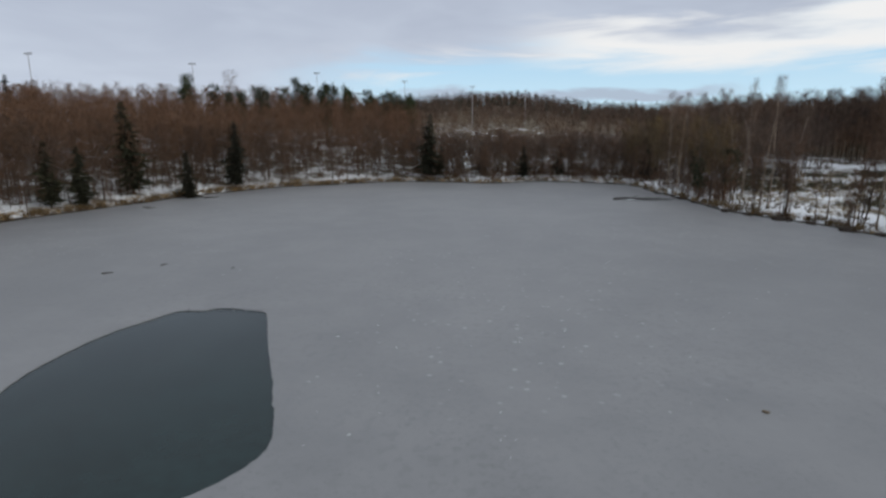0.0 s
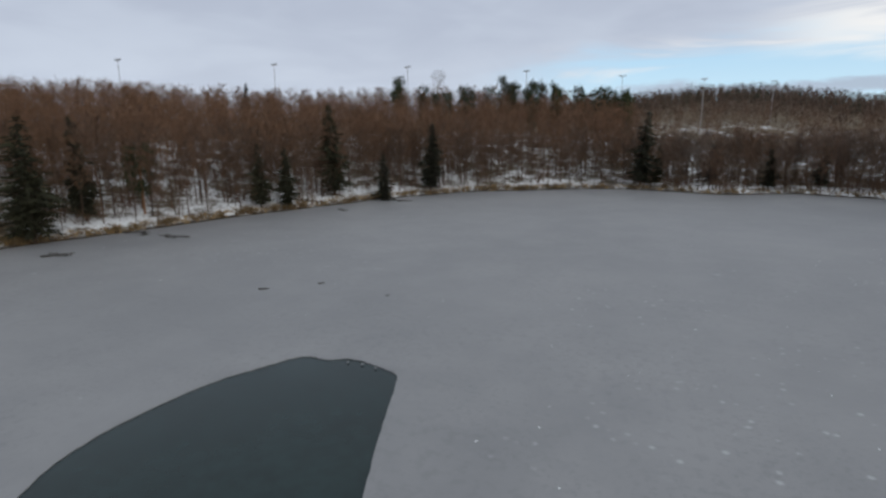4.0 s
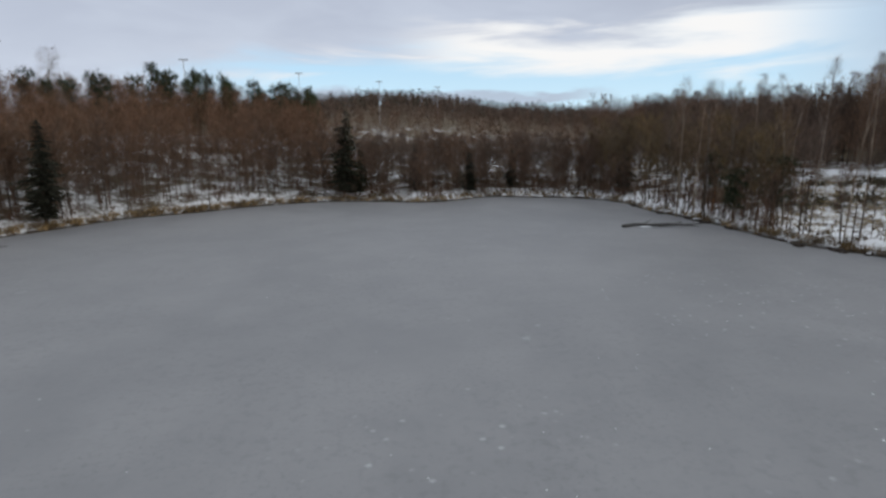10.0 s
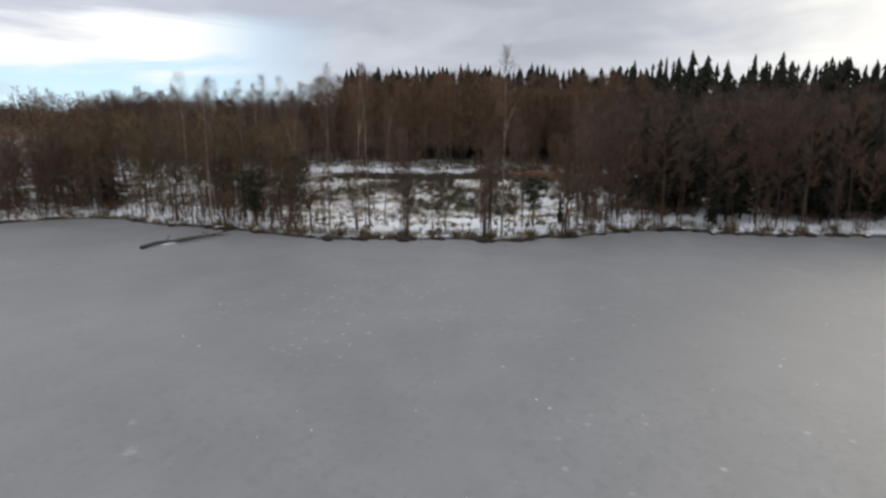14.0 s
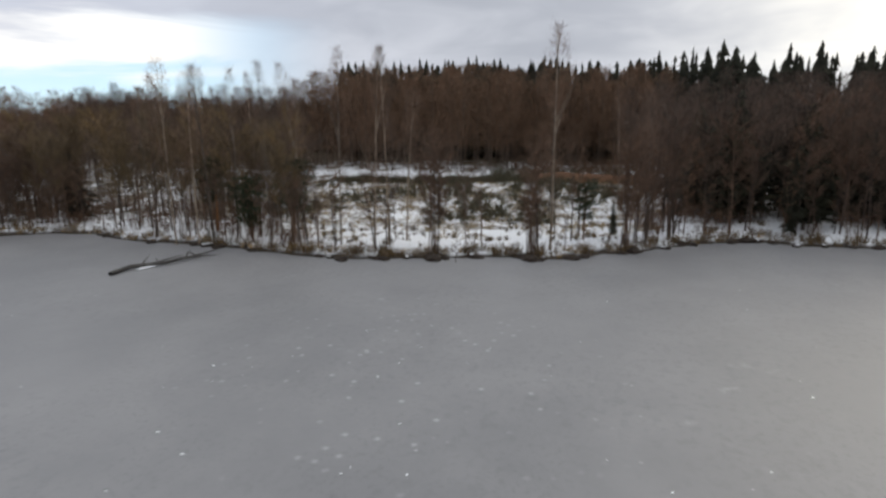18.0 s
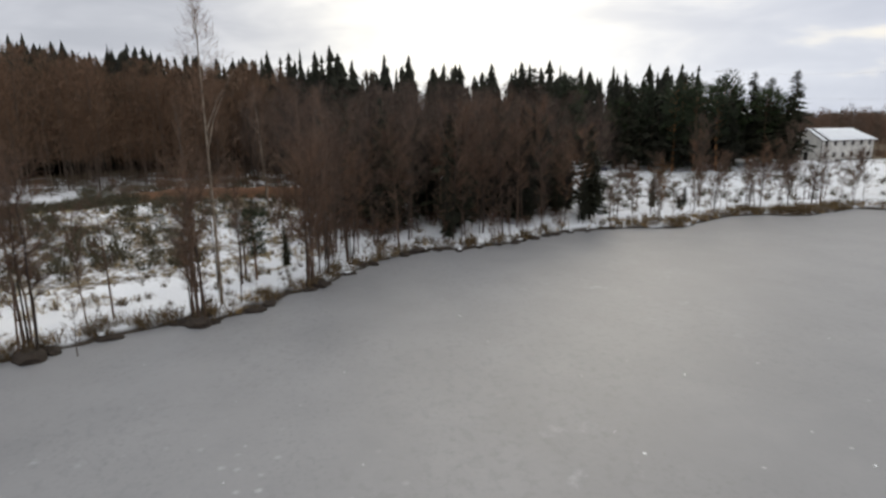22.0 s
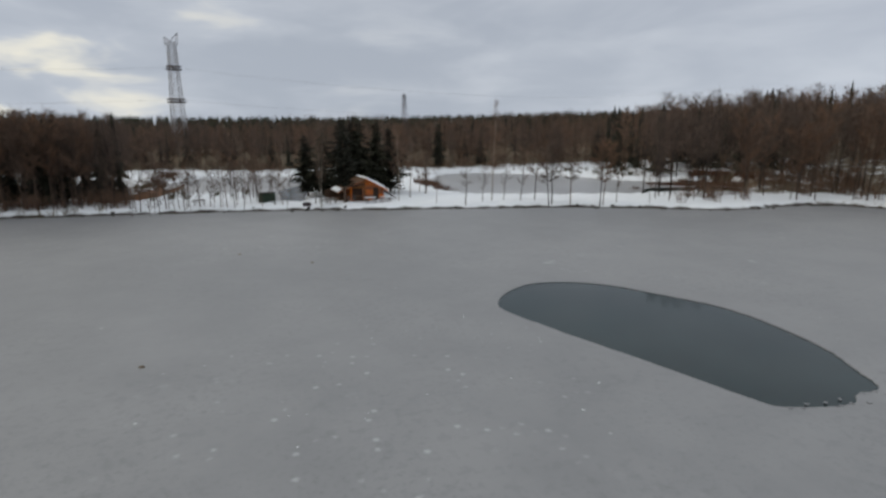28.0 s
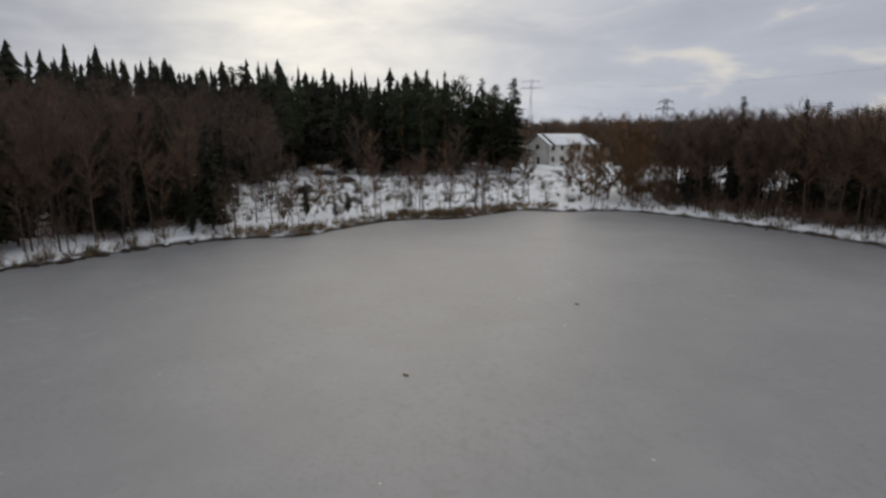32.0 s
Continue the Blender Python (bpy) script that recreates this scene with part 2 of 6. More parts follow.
def ice_surface(name="grey_ice", darker=1.0, gloss=0.44):
    """Thin grey lake ice: cloudy patches, frost grains, small snow specks, half-dull gloss."""
    m = bpy.data.materials.new(name)
    m.use_nodes = True
    m.node_tree.nodes.clear()
    n = Nodes(m.node_tree)
    place = n.add("ShaderNodeNewGeometry").outputs["Position"]
    cloud = n.math("ADD", n.math("MULTIPLY", n.noise(place, 0.035, 4.0, 0.55, 0.4), 0.6), n.math("MULTIPLY", n.noise(place, 0.23, 4.0, 0.6), 0.4))
    grain = n.noise(place, 3.6, 4.0, 0.7)
    base = n.mix(n.ramp(cloud, 0.33, 0.67), rgb(0.168 * darker, 0.169 * darker, 0.178 * darker), rgb(0.228 * darker, 0.227 * darker, 0.235 * darker))
    base = n.mix(n.math("MULTIPLY", n.ramp(grain, 0.50, 0.70), n.math("MULTIPLY", n.ramp(n.noise(place, 0.16, 3.0), 0.36, 0.60), 0.5)), base, rgb(0.125 * darker, 0.127 * darker, 0.132 * darker))
    mottle = n.ramp(n.noise(place, 1.7, 4.0, 0.62), 0.50, 0.64)
    base = n.mix(n.math("MULTIPLY", mottle, n.math("MULTIPLY", n.ramp(n.noise(place, 0.09, 2.0), 0.36, 0.58), 0.22)), base, rgb(0.098 * darker, 0.10 * darker, 0.106 * darker))
    cells = n.add("ShaderNodeTexVoronoi", (("feature", "F1"),), Vector=place, Scale=0.8)
    keep = n.math("GREATER_THAN", n.add("ShaderNodeSeparateColor", Color=cells.outputs["Color"]).outputs[0], 0.70)
    shape = n.math("ADD", cells.outputs["Distance"], n.math("MULTIPLY", n.noise(place, 9.0, 3.0), 0.10))
    speck = n.math("MULTIPLY", n.math("MULTIPLY", keep, n.math("SUBTRACT", 1.0, n.ramp(shape, 0.07, 0.14))), n.ramp(n.noise(place, 0.11, 3.0), 0.45, 0.62))
    frost = n.math("MULTIPLY", n.ramp(n.noise(place, 0.5, 5.0, 0.65), 0.60, 0.74), n.ramp(n.noise(place, 0.045, 2.0), 0.52, 0.66))
    base = n.mix(n.math("MULTIPLY", frost, 0.35), base, rgb(0.55, 0.57, 0.6))
    base = n.mix(n.math("MULTIPLY", speck, 0.5), base, rgb(0.72, 0.73, 0.75))
    # local patches of hoar frost and trodden snow crumbs
    patch = None
    for cx, cy, r in ((-44, 60, 17), (4, 31, 13), (24, 66, 14), (-2, 52, 9), (12, 42, 10)):
        near = n.math("SUBTRACT", 1.0, n.ramp(n.add("ShaderNodeVectorMath", (("operation", "DISTANCE"),), **{"0": place, "1": (cx, cy, 0.0)}).outputs["Value"], r * 0.35, r))
        patch = near if patch is None else n.math("MAXIMUM", patch, near)
    crumb_cells = n.add("ShaderNodeTexVoronoi", (("feature", "F1"),), Vector=place, Scale=1.35)
    crumb = n.math("MULTIPLY", n.math("GREATER_THAN", n.add("ShaderNodeSeparateColor", Color=crumb_cells.outputs["Color"]).outputs[1], 0.68),
                   n.math("SUBTRACT", 1.0, n.ramp(n.math("ADD", crumb_cells.outputs["Distance"], n.math("MULTIPLY", n.noise(place, 7.0, 3.0), 0.25)), 0.16, 0.40)))
    base = n.mix(n.math("MULTIPLY", n.math("MULTIPLY", crumb, patch), 0.4), base, rgb(0.58, 0.59, 0.62))
    rough = n.math("ADD", gloss, n.math("MULTIPLY", cloud, 0.2))
    b = n.add("ShaderNodeBsdfPrincipled", Base_Color=base, Roughness=rough, IOR=1.5, Specular_IOR_Level=0.75)
    n.set(b, "Normal", n.add("ShaderNodeBump", Height=n.math("ADD", grain, n.noise(place, 1.3, 3.0)), Strength=0.3, Distance=0.02).outputs[0])
    n.add("ShaderNodeOutputMaterial", Surface=b.outputs[0])
    return m


M_GROUND, M_ICE, M_POND_ICE = snow_ground(), ice_surface(), ice_surface("pale_pond_ice", 1.7, 0.2)
M_WATER = material("dark_water", (0.010, 0.022, 0.023), 0.06, 0.15, 0.3, 0.0, specular=0.19)
M_WETICE = material("wet_ice", (0.24, 0.27, 0.30), 0.10, 0.3, 0.15, 0.0, specular=0.5)
M_ALDER = material("alder_bark", (0.085, 0.058, 0.044), 0.9, 2.0, 0.35, 0.02, "object")
M_TWIG = material("bare_twigs", (0.100, 0.060, 0.041), 0.9, 0.5, 0.25, 0.0, "island", second=(0.13, 0.082, 0.057))
# lightened copy of bare_twigs, brightness put into the colour, eastern wood only
M_LIGHT_TWIG = material("lightened_east_twigs", (0.115, 0.07, 0.045), 0.9, 0.5, 0.25, 0.0, "island", second=(0.14, 0.09, 0.062))
M_OLIVE = material("olive_brown_twigs", (0.125, 0.09, 0.045), 0.9, 0.5, 0.25, 0.0, "island", second=(0.15, 0.105, 0.06))
M_STRAW = material("straw_grass", (0.24, 0.175, 0.10), 0.9, 0.6, 0.3, 0.0, "island", second=(0.27, 0.22, 0.14))
M_BIRCH = material("birch_bark", (0.11, 0.082, 0.062), 0.8, 0.8, 0.45, 0.01, "object", second=(0.22, 0.18, 0.14))
M_BTWIG = material("birch_twigs", (0.16, 0.105, 0.075), 0.9, 0.5, 0.25, 0.0, "island")
M_SPRUCE = material("spruce_needles", (0.023, 0.0235, 0.013), 0.85, 0.8, 0.35, 0.0, "island")
M_PINE = material("pine_needles", (0.032, 0.043, 0.020), 0.85, 0.8, 0.35, 0.0, "island")
M_PBARK = material("pine_bark", (0.16, 0.085, 0.045), 0.9, 1.5, 0.4, 0.02, "object")
M_LBARK = material("east_wood_bark", (0.10, 0.076, 0.06), 0.9, 1.5, 0.4, 0.02, "island")
M_REED = material("dry_reeds", (0.30, 0.21, 0.11), 0.9, 0.7, 0.3, 0.0, "island")
M_GOLD = material("golden_willow_twigs", (0.145, 0.078, 0.034), 0.9, 0.5, 0.25, 0.0, "island")
M_RUST = material("rusty_reeds", (0.105, 0.05, 0.028), 0.9, 0.6, 0.3, 0.0, "island")
M_SHRUB = material("dry_shrub", (0.12, 0.085, 0.05), 0.9, 0.6, 0.3, 0.0, "island")
M_HEATH = material("green_brown_heath", (0.105, 0.092, 0.050), 0.9, 0.6, 0.3, 0.0, "island")
M_STEEL = material("galvanised_steel", (0.36, 0.36, 0.38), 0.6, 1.0, 0.2, 0.0, metal=0.4)
M_DARKSTEEL = material("weathered_steel", (0.10, 0.08, 0.085), 0.7, 1.0, 0.2, 0.0, metal=0.3)
M_SNOW = material("snow", (0.74, 0.76, 0.79), 0.8, 0.8, 0.06, 0.03)
M_LOG = material("orange_stained_logs", (0.42, 0.125, 0.035), 0.6, 1.4, 0.25, 0.01, "object")
# browner copy of the log colour, paints the shade of the porch side
M_SHADELOG = material("shade_browned_logs", (0.17, 0.075, 0.03), 0.7, 1.4, 0.3, 0.01, "object")
M_DARKWOOD = material("dark_brown_boards", (0.06, 0.035, 0.022), 0.8, 1.4, 0.3, 0.01, "object")
M_GREYWOOD = material("weathered_grey_wood", (0.19, 0.17, 0.16), 0.85, 1.6, 0.3, 0.01, "object")
M_PLASTER = material("stained_white_plaster", (0.58, 0.56, 0.52), 0.9, 0.35, 0.3, 0.01)
# near-black: openings' shade put into the colour, also charred logs and rafters
M_DARK = material("opening_shade_and_char", (0.02, 0.018, 0.017), 0.8, 1.0, 0.3)
M_GREENPAINT = material("dark_green_paint", (0.02, 0.035, 0.02), 0.6, 1.0, 0.25)
M_STONE = material("dark_stone", (0.07, 0.065, 0.06), 0.85, 1.5, 0.4, 0.03)
M_SOILDARK = material("dark_wet_soil", (0.035, 0.026, 0.02), 0.9, 1.5, 0.4, 0.04)
M_SOIL = material("reddish_earth", (0.13, 0.065, 0.035), 0.95, 0.4, 0.4, 0.05)


# ---- mesh helpers ----
def mesh_of(name, verts, tris, mats, index=None, smooth=False):
    """A mesh from arrays of corners and triangles."""
    verts, tris = np.asarray(verts, np.float32), np.asarray(tris, np.int32)
    me = bpy.data.meshes.new(name)
    me.vertices.add(len(verts))
    me.vertices.foreach_set("co", verts.ravel())
    me.loops.add(tris.size)
    me.loops.foreach_set("vertex_index", tris.ravel())
    me.polygons.add(len(tris))
    me.polygons.foreach_set("loop_start", np.arange(0, tris.size, 3, dtype=np.int32))
    for m in mats:
        me.materials.append(m)
    if index is not None:
        me.polygons.foreach_set("material_index", np.asarray(index, np.int32))
    me.update(calc_edges=True)
    if smooth:
        me.polygons.foreach_set("use_smooth", np.ones(len(tris), bool))
    return me


def part(name, data, mat, parent, label=""):
    """A bmesh or mesh as one object under a thing or a part."""
    if isinstance(data, bmesh.types.BMesh):
        me = bpy.data.meshes.new(name)
        data.to_mesh(me)
        data.free()
        me.materials.append(mat)
    else:
        me = data
    ob = new(name, me)
    ob.parent = parent
    return tagged(ob, label)


class Soup:
    """Collects triangles."""

    def __init__(self):
        self.v, self.t, self.n = [], [], 0

    def put(self, verts, tris):
        self.v.append(np.asarray(verts, np.float32))
        self.t.append(np.asarray(tris, np.int32) + self.n)
        self.n += len(verts)

    def tube(self, points, radii, sides=5):
        points = np.asarray(points, float)
        rings = []
        for i, (p, r) in enumerate(zip(points, radii)):
            d = points[min(i + 1, len(points) - 1)] - points[max(i - 1, 0)]
            d /= np.linalg.norm(d) + 1e-9
            a = np.cross(d, (0.3, 0.9, 0.1) if abs(d[1]) < 0.8 else (1, 0, 0))
            a /= np.linalg.norm(a)
            b = np.cross(d, a)
            k = np.arange(sides) * 2 * np.pi / sides
            rings.append(p + r * (np.cos(k)[:, None] * a + np.sin(k)[:, None] * b))
        tris = []
        for i in range(len(points) - 1):
            for s in range(sides):
                a0, a1 = i * sides + s, i * sides + (s + 1) % sides
                tris += [(a0, a1, a1 + sides), (a0, a1 + sides, a0 + sides)]
        self.put(np.concatenate(rings), tris)

    def blades(self, base, way, width, rng):
        """One thin triangle for each base point."""
        base, way = np.asarray(base, float), np.asarray(way, float)
        side = np.cross(way, rng.normal(size=way.shape))
        side *= (np.asarray(width) / (np.linalg.norm(side, axis=1) + 1e-9))[:, None]
        v = np.stack([base - side / 2, base + side / 2, base + way], 1).reshape(-1, 3)
        self.put(v, np.arange(len(v)).reshape(-1, 3))

    def arrays(self):
        if not self.v:
            return np.zeros((0, 3), np.float32), np.zeros((0, 3), np.int32)
        return np.concatenate(self.v), np.concatenate(self.t)

    def mesh(self, name, mat, smooth=False):
        v, t = self.arrays()
        return mesh_of(name, v, t, [mat], None, smooth)


def box(bm, cx, cy, cz, sx, sy, sz, bevel=0.0, turn=None):
    """A box with softened edges, added to a bmesh."""
    made = bmesh.ops.create_cube(bm, size=1.0)
    vs = made["verts"]
    bmesh.ops.scale(bm, vec=(sx, sy, sz), verts=vs)
    if bevel:
        es = list({e for v in vs for e in v.link_edges})
        got = bmesh.ops.bevel(bm, geom=es, offset=bevel, segments=1, affect="EDGES")
        vs = list({v for f in got["faces"] for v in f.verts} | {v for v in vs if v.is_valid})
    if turn is not None:
        bmesh.ops.transform(bm, matrix=turn, verts=vs)
    bmesh.ops.translate(bm, vec=(cx, cy, cz), verts=vs)
    return bm


# ---- the lake's plan ----
SHORE_N = [(66.5, 47.5), (62.3, 53), (57, 57.3), (53.7, 61.5), (49.8, 65), (50.3, 68.5), (47, 74.6), (45, 79), (43.3, 84), (43, 90), (43.4, 98), (42, 110),
           (43, 121), (37.9, 128.5), (31, 131), (24, 134), (18, 131.5), (11, 128.5), (3, 131.5), (-6, 133.8), (-15, 132), (-27, 125), (-36, 120),
           (-42, 112), (-48.5, 102.5), (-54, 88), (-59, 75.5), (-62.5, 62.5), (-66.8, 51), (-69.5, 37)]
SHORE_S = [(-77, 17), (-86, 2), (-84, -8), (-79, -12.2), (-71.5, -13.2), (-61, -12.4), (-51, -17.8), (-38, -23.7), (-23, -27.8), (-10, -30.4), (0, -33.5), (18, -36.6),
           (35, -38.2), (50, -39), (64, -36.5), (68, -29), (73, -24), (72.5, -17), (71, -10.5), (74.3, -4), (72.6, 4), (69, 12.5), (71, 19.3),
           (71, 28), (68, 35), (66.2, 41)]
HOLE = [(-6.9, 19.7), (-7.4, 17.9), (-9.0, 16.1), (-11.5, 14.7), (-14.5, 15.0), (-17.3, 17.1), (-18.9, 19.8), (-20.9, 23.6), (-21.3, 27.0), (-20.6, 31.4), (-19.2, 34.3),
        (-18.2, 35.9), (-16.6, 36.0), (-15.8, 36.5), (-14.6, 36.5), (-13.3, 36.1), (-12.2, 35.6), (-11.6, 34.3), (-10.2, 30.0), (-8.7, 25.8), (-7.6, 22.4)]
CENTRE = np.array([5.0, 45.0])


def rounded(points, steps, jitter, seed):
    """A closed smooth line through the points, slightly ragged."""
    rng, p, out = np.random.default_rng(seed), np.array(points, float), []
    for i in range(len(p)):
        a, b, c, d = p[i - 1], p[i], p[(i + 1) % len(p)], p[(i + 2) % len(p)]
        for s in range(steps):
            t = s / steps
            q = 0.5 * (2 * b + (c - a) * t + (2 * a - 5 * b + 4 * c - d) * t * t + (3 * b - a - 3 * c + d) * t**3)
            out.append(q + rng.normal(size=2) * jitter)
    return np.array(out)


SHORE = rounded(SHORE_N + SHORE_S, 6, 0.22, 3)
HOLE_LINE = rounded(HOLE, 8, 0.025, 5)


def inside(points, ring):
    x, y, hit = points[:, 0], points[:, 1], np.zeros(len(points), bool)
    for (ax, ay), (bx, by) in zip(ring, np.roll(ring, -1, 0)):
        if ay != by:
            hit ^= ((ay > y) != (by > y)) & (x < (bx - ax) * (y - ay) / (by - ay) + ax)
    return hit


def away(points, ring):
    """Distance from a closed line, negative inside it."""
    best = np.full(len(points), 1e9)
    for a, b in zip(ring, np.roll(ring, -1, 0)):
        d = b - a
        t = np.clip(((points - a) @ d) / (d @ d + 1e-12), 0, 1)
        off = points - a - t[:, None] * d
        best = np.minimum(best, (off * off).sum(1))
    return np.where(inside(points, ring), -1, 1) * np.sqrt(best)


# height of the ground over the ice, by direction from the lake's middle and distance from its shore
REACH = [0, 1.6, 20, 60, 120, 300, 700, 3000]
RISE = {0: (0, .65, 1.2, 4.5, 7, 14, 22, 40), 35: (0, .65, 1.3, 5, 7, 14, 22, 40), 60: (0, .65, 1.5, 5, 9, 16, 26, 40), 72: (0, .6, 1.5, 5, 11, 21, 32, 45), 84: (0, .55, 1.5, 5, 14, 31, 42, 50),
        110: (0, .7, 3.6, 11.5, 16.5, 18, 21, 40), 150: (0, .7, 4.2, 10, 13, 14, 20, 40), 195: (0, .7, 3.8, 9, 12, 14, 20, 40), 215: (0, .7, 1.4, 5, 12, 22, 30, 44),
        235: (0, .75, .9, 1, 4.5, 15, 30, 46), 258: (0, .75, .9, 1, 2, 8, 25, 46), 280: (0, .75, .9, 1, 1.5, 6, 22, 44), 310: (0, .65, 1.2, 3.9, 4.6, 6, 18, 40), 330: (0, .6, 1.5, 4.4, 5, 7, 18, 40),
        345: (0, .65, 1.4, 4.5, 6, 12, 20, 40)}
PONDS = {"east": [(24, -62), (12, -57), (6, -50), (4.2, -42.5), (-0.5, -42), (-1.5, -52), (-5, -66), (-6, -90), (4, -104), (18, -102), (25, -84)],
         "west": [(-29, -43), (-42, -37.5), (-52, -35.5), (-64, -33.3), (-73, -30.8), (-81, -28), (-90, -36), (-91, -46), (-80, -60), (-72, -80), (-55, -97), (-42, -92), (-31, -66)]}
POND_LINES = {k: rounded(v, 5, 0.3, 8) for k, v in PONDS.items()}


def ground(points):
    """Heights, distances from the shore and directions (degrees, anticlockwise from +x) of places."""
    points = np.atleast_2d(np.asarray(points, float))
    d = away(points, SHORE)
    turn = np.degrees(np.arctan2(points[:, 1] - CENTRE[1], points[:, 0] - CENTRE[0])) % 360
    keys = sorted(RISE)
    grid = np.array([RISE[k] for k in keys] + [RISE[keys[0]]])
    ks = np.array(keys + [360.0])
    i = np.clip(np.searchsorted(ks, turn, side="right") - 1, 0, len(keys) - 1)
    f = (turn - ks[i]) / (ks[i + 1] - ks[i])
    f = f * f * (3 - 2 * f)
    lo, hi = np.zeros(len(points)), np.zeros(len(points))
    for k in range(len(keys)):
        for target, which in ((lo, i == k), (hi, i + 1 == k if k else (i + 1 == len(keys)))):
            target[which] = np.interp(d[which], REACH, grid[k])
    z = lo * (1 - f) + hi * f
    x, y = points.T
    bumps = 0.10 * np.sin(0.9 * x + 1.3 * np.sin(0.5 * y)) + 0.08 * np.sin(1.3 * y + x) + 0.35 * np.sin(0.11 * x + 2 * np.sin(0.07 * y)) * np.clip(d / 30, 0, 1)
    z = np.where(d > 0, z + bumps * np.clip(d / 2.5, 0, 1), np.maximum(-1.2, d * 0.7))
    for line in POND_LINES.values():
        e = away(points, line)
        z = np.where(e < 3, np.minimum(z, np.interp(e, (-2, -0.3, 0.3, 3), (-0.4, 0.15, 0.5, 9))), z)
    return z, d, turn


def spans(low, high, step, far):
    """Even steps in the middle, growing ones out to the horizon."""
    core, out, gap = list(np.arange(low, high + step, step)), [], step
    while not out or out[-1] < far:
        gap *= 1.28
        out.append((out[-1] if out else 0) + gap)
    return np.array([core[0] - o for o in reversed(out)] + core + [core[-1] + o for o in out])


def snow_cover(d, turn):
    """How whole the snow lies: full on the dam and in clearings, thin in the woods."""
    k = [0, 30, 60, 95, 150, 213, 222, 232, 290, 320, 340, 360]
    near = np.interp(turn, k, [0.50, 0.515, 0.44, 0.43, 0.48, 0.40, 0.40, 1.0, 0.62, 0.62, 0.56, 0.50])
    far = np.interp(turn, k, [0.30, 0.30, 0.26, 0.26, 0.30, 0.15, 0.1, 0.1, 0.1, 0.35, 0.25, 0.42])
    track = np.exp(-((d - 51.2) / 2.3) ** 4) * np.interp(turn, [18, 24, 50, 56], [0, 0.7, 0.7, 0])
    track += 0.13 * np.exp(-((d - 95) / 38) ** 4) * np.interp(turn, [52, 62, 98, 106], [0, 1, 1, 0])
    strip = track + np.exp(-((d - 4.5) / 4.0) ** 2) * np.interp(turn, [0, 8, 15, 48, 60, 100, 200, 220, 360], [0.25, 0.3, 0.5, 0.5, 0.3, 0.06, 0.06, 0.7, 0.3])
    edge_of_woods = np.interp(turn, [200, 222, 230, 290, 312, 320], [60, 60, 77, 77, 60, 60])
    return near + strip + (far - near) * np.clip((d - edge_of_woods) / 15, 0, 1)


def build_ground():
    xs, ys = spans(-130, 175, 1.45, 3200), spans(-110, 190, 1.45, 3200)
    gx, gy = np.meshgrid(xs, ys)
    pts = np.stack([gx.ravel(), gy.ravel()], 1)
    z, d, turn = ground(pts)
    nx, ny = len(xs), len(ys)
    i = (np.arange(ny - 1)[:, None] * nx + np.arange(nx - 1)[None]).ravel()
    tris = np.concatenate([np.stack([i, i + 1, i + nx + 1], 1), np.stack([i, i + nx + 1, i + nx], 1)])
    me = mesh_of("ground", np.column_stack([pts, z]), tris, [M_GROUND], smooth=True)
    me.attributes.new("snow", "FLOAT", "POINT").data.foreach_set("value", snow_cover(d, turn).astype(np.float32))
    tagged(new("ground", me), "snow-dusted lake shore with grass, leaf litter and dark banks", "ground", kind="structure")


build_ground()


def sheet_with_hole(name, outer, hole, z, depth, mat):
    """A flat sheet with a rim, cut out where the hole is."""
    bm = bmesh.new()
    edges = []
    for ring in (outer, hole) if hole is not None else (outer,):
        vs = [bm.verts.new((x, y, z)) for x, y in ring]
        edges += [bm.edges.new((a, b)) for a, b in zip(vs, vs[1:] + vs[:1])]
    bmesh.ops.triangle_fill(bm, use_beauty=True, edges=edges)
    bmesh.ops.recalc_face_normals(bm, faces=bm.faces)
    if bm.faces[:] and sum(f.normal.z for f in bm.faces) < 0:
        bmesh.ops.reverse_faces(bm, faces=bm.faces)
    rim = bmesh.ops.extrude_edge_only(bm, edges=[e for e in bm.edges if e.is_boundary])
    bmesh.ops.translate(bm, vec=(0, 0, -depth), verts=[v for v in rim["geom"] if isinstance(v, bmesh.types.BMVert)])
    me = bpy.data.meshes.new(name)
    bm.to_mesh(me)
    bm.free()
    me.materials.append(mat)
    return new(name, me)


def grown(ring, by):
    n = np.roll(ring, -1, 0) - np.roll(ring, 1, 0)
    area = (ring[:, 0] * np.roll(ring[:, 1], -1) - ring[:, 1] * np.roll(ring[:, 0], -1)).sum()
    n = np.sign(area) * np.stack([n[:, 1], -n[:, 0]], 1) / np.linalg.norm(n, axis=1)[:, None]
    return ring + n * by


tagged(sheet_with_hole("lake_ice", grown(rounded(SHORE_N + SHORE_S, 3, 0.0, 3), 0.9), HOLE_LINE, 0.0, 0.07, M_ICE), "dull grey lake ice with frost specks and one open hole", "ice", kind="structure")
tagged(sheet_with_hole("open_water", grown(rounded(HOLE, 3, 0.0, 5), 2.0), None, -0.05, 0.05, M_WATER), "dark still water in the hole of the ice", "water", kind="structure")
for line in POND_LINES.values():
    tagged(sheet_with_hole("pond_ice", grown(line, 0.4), None, 0.30, 0.05, M_POND_ICE), "pale grey frozen fish pond behind the snowy dam", "pond", kind="structure")


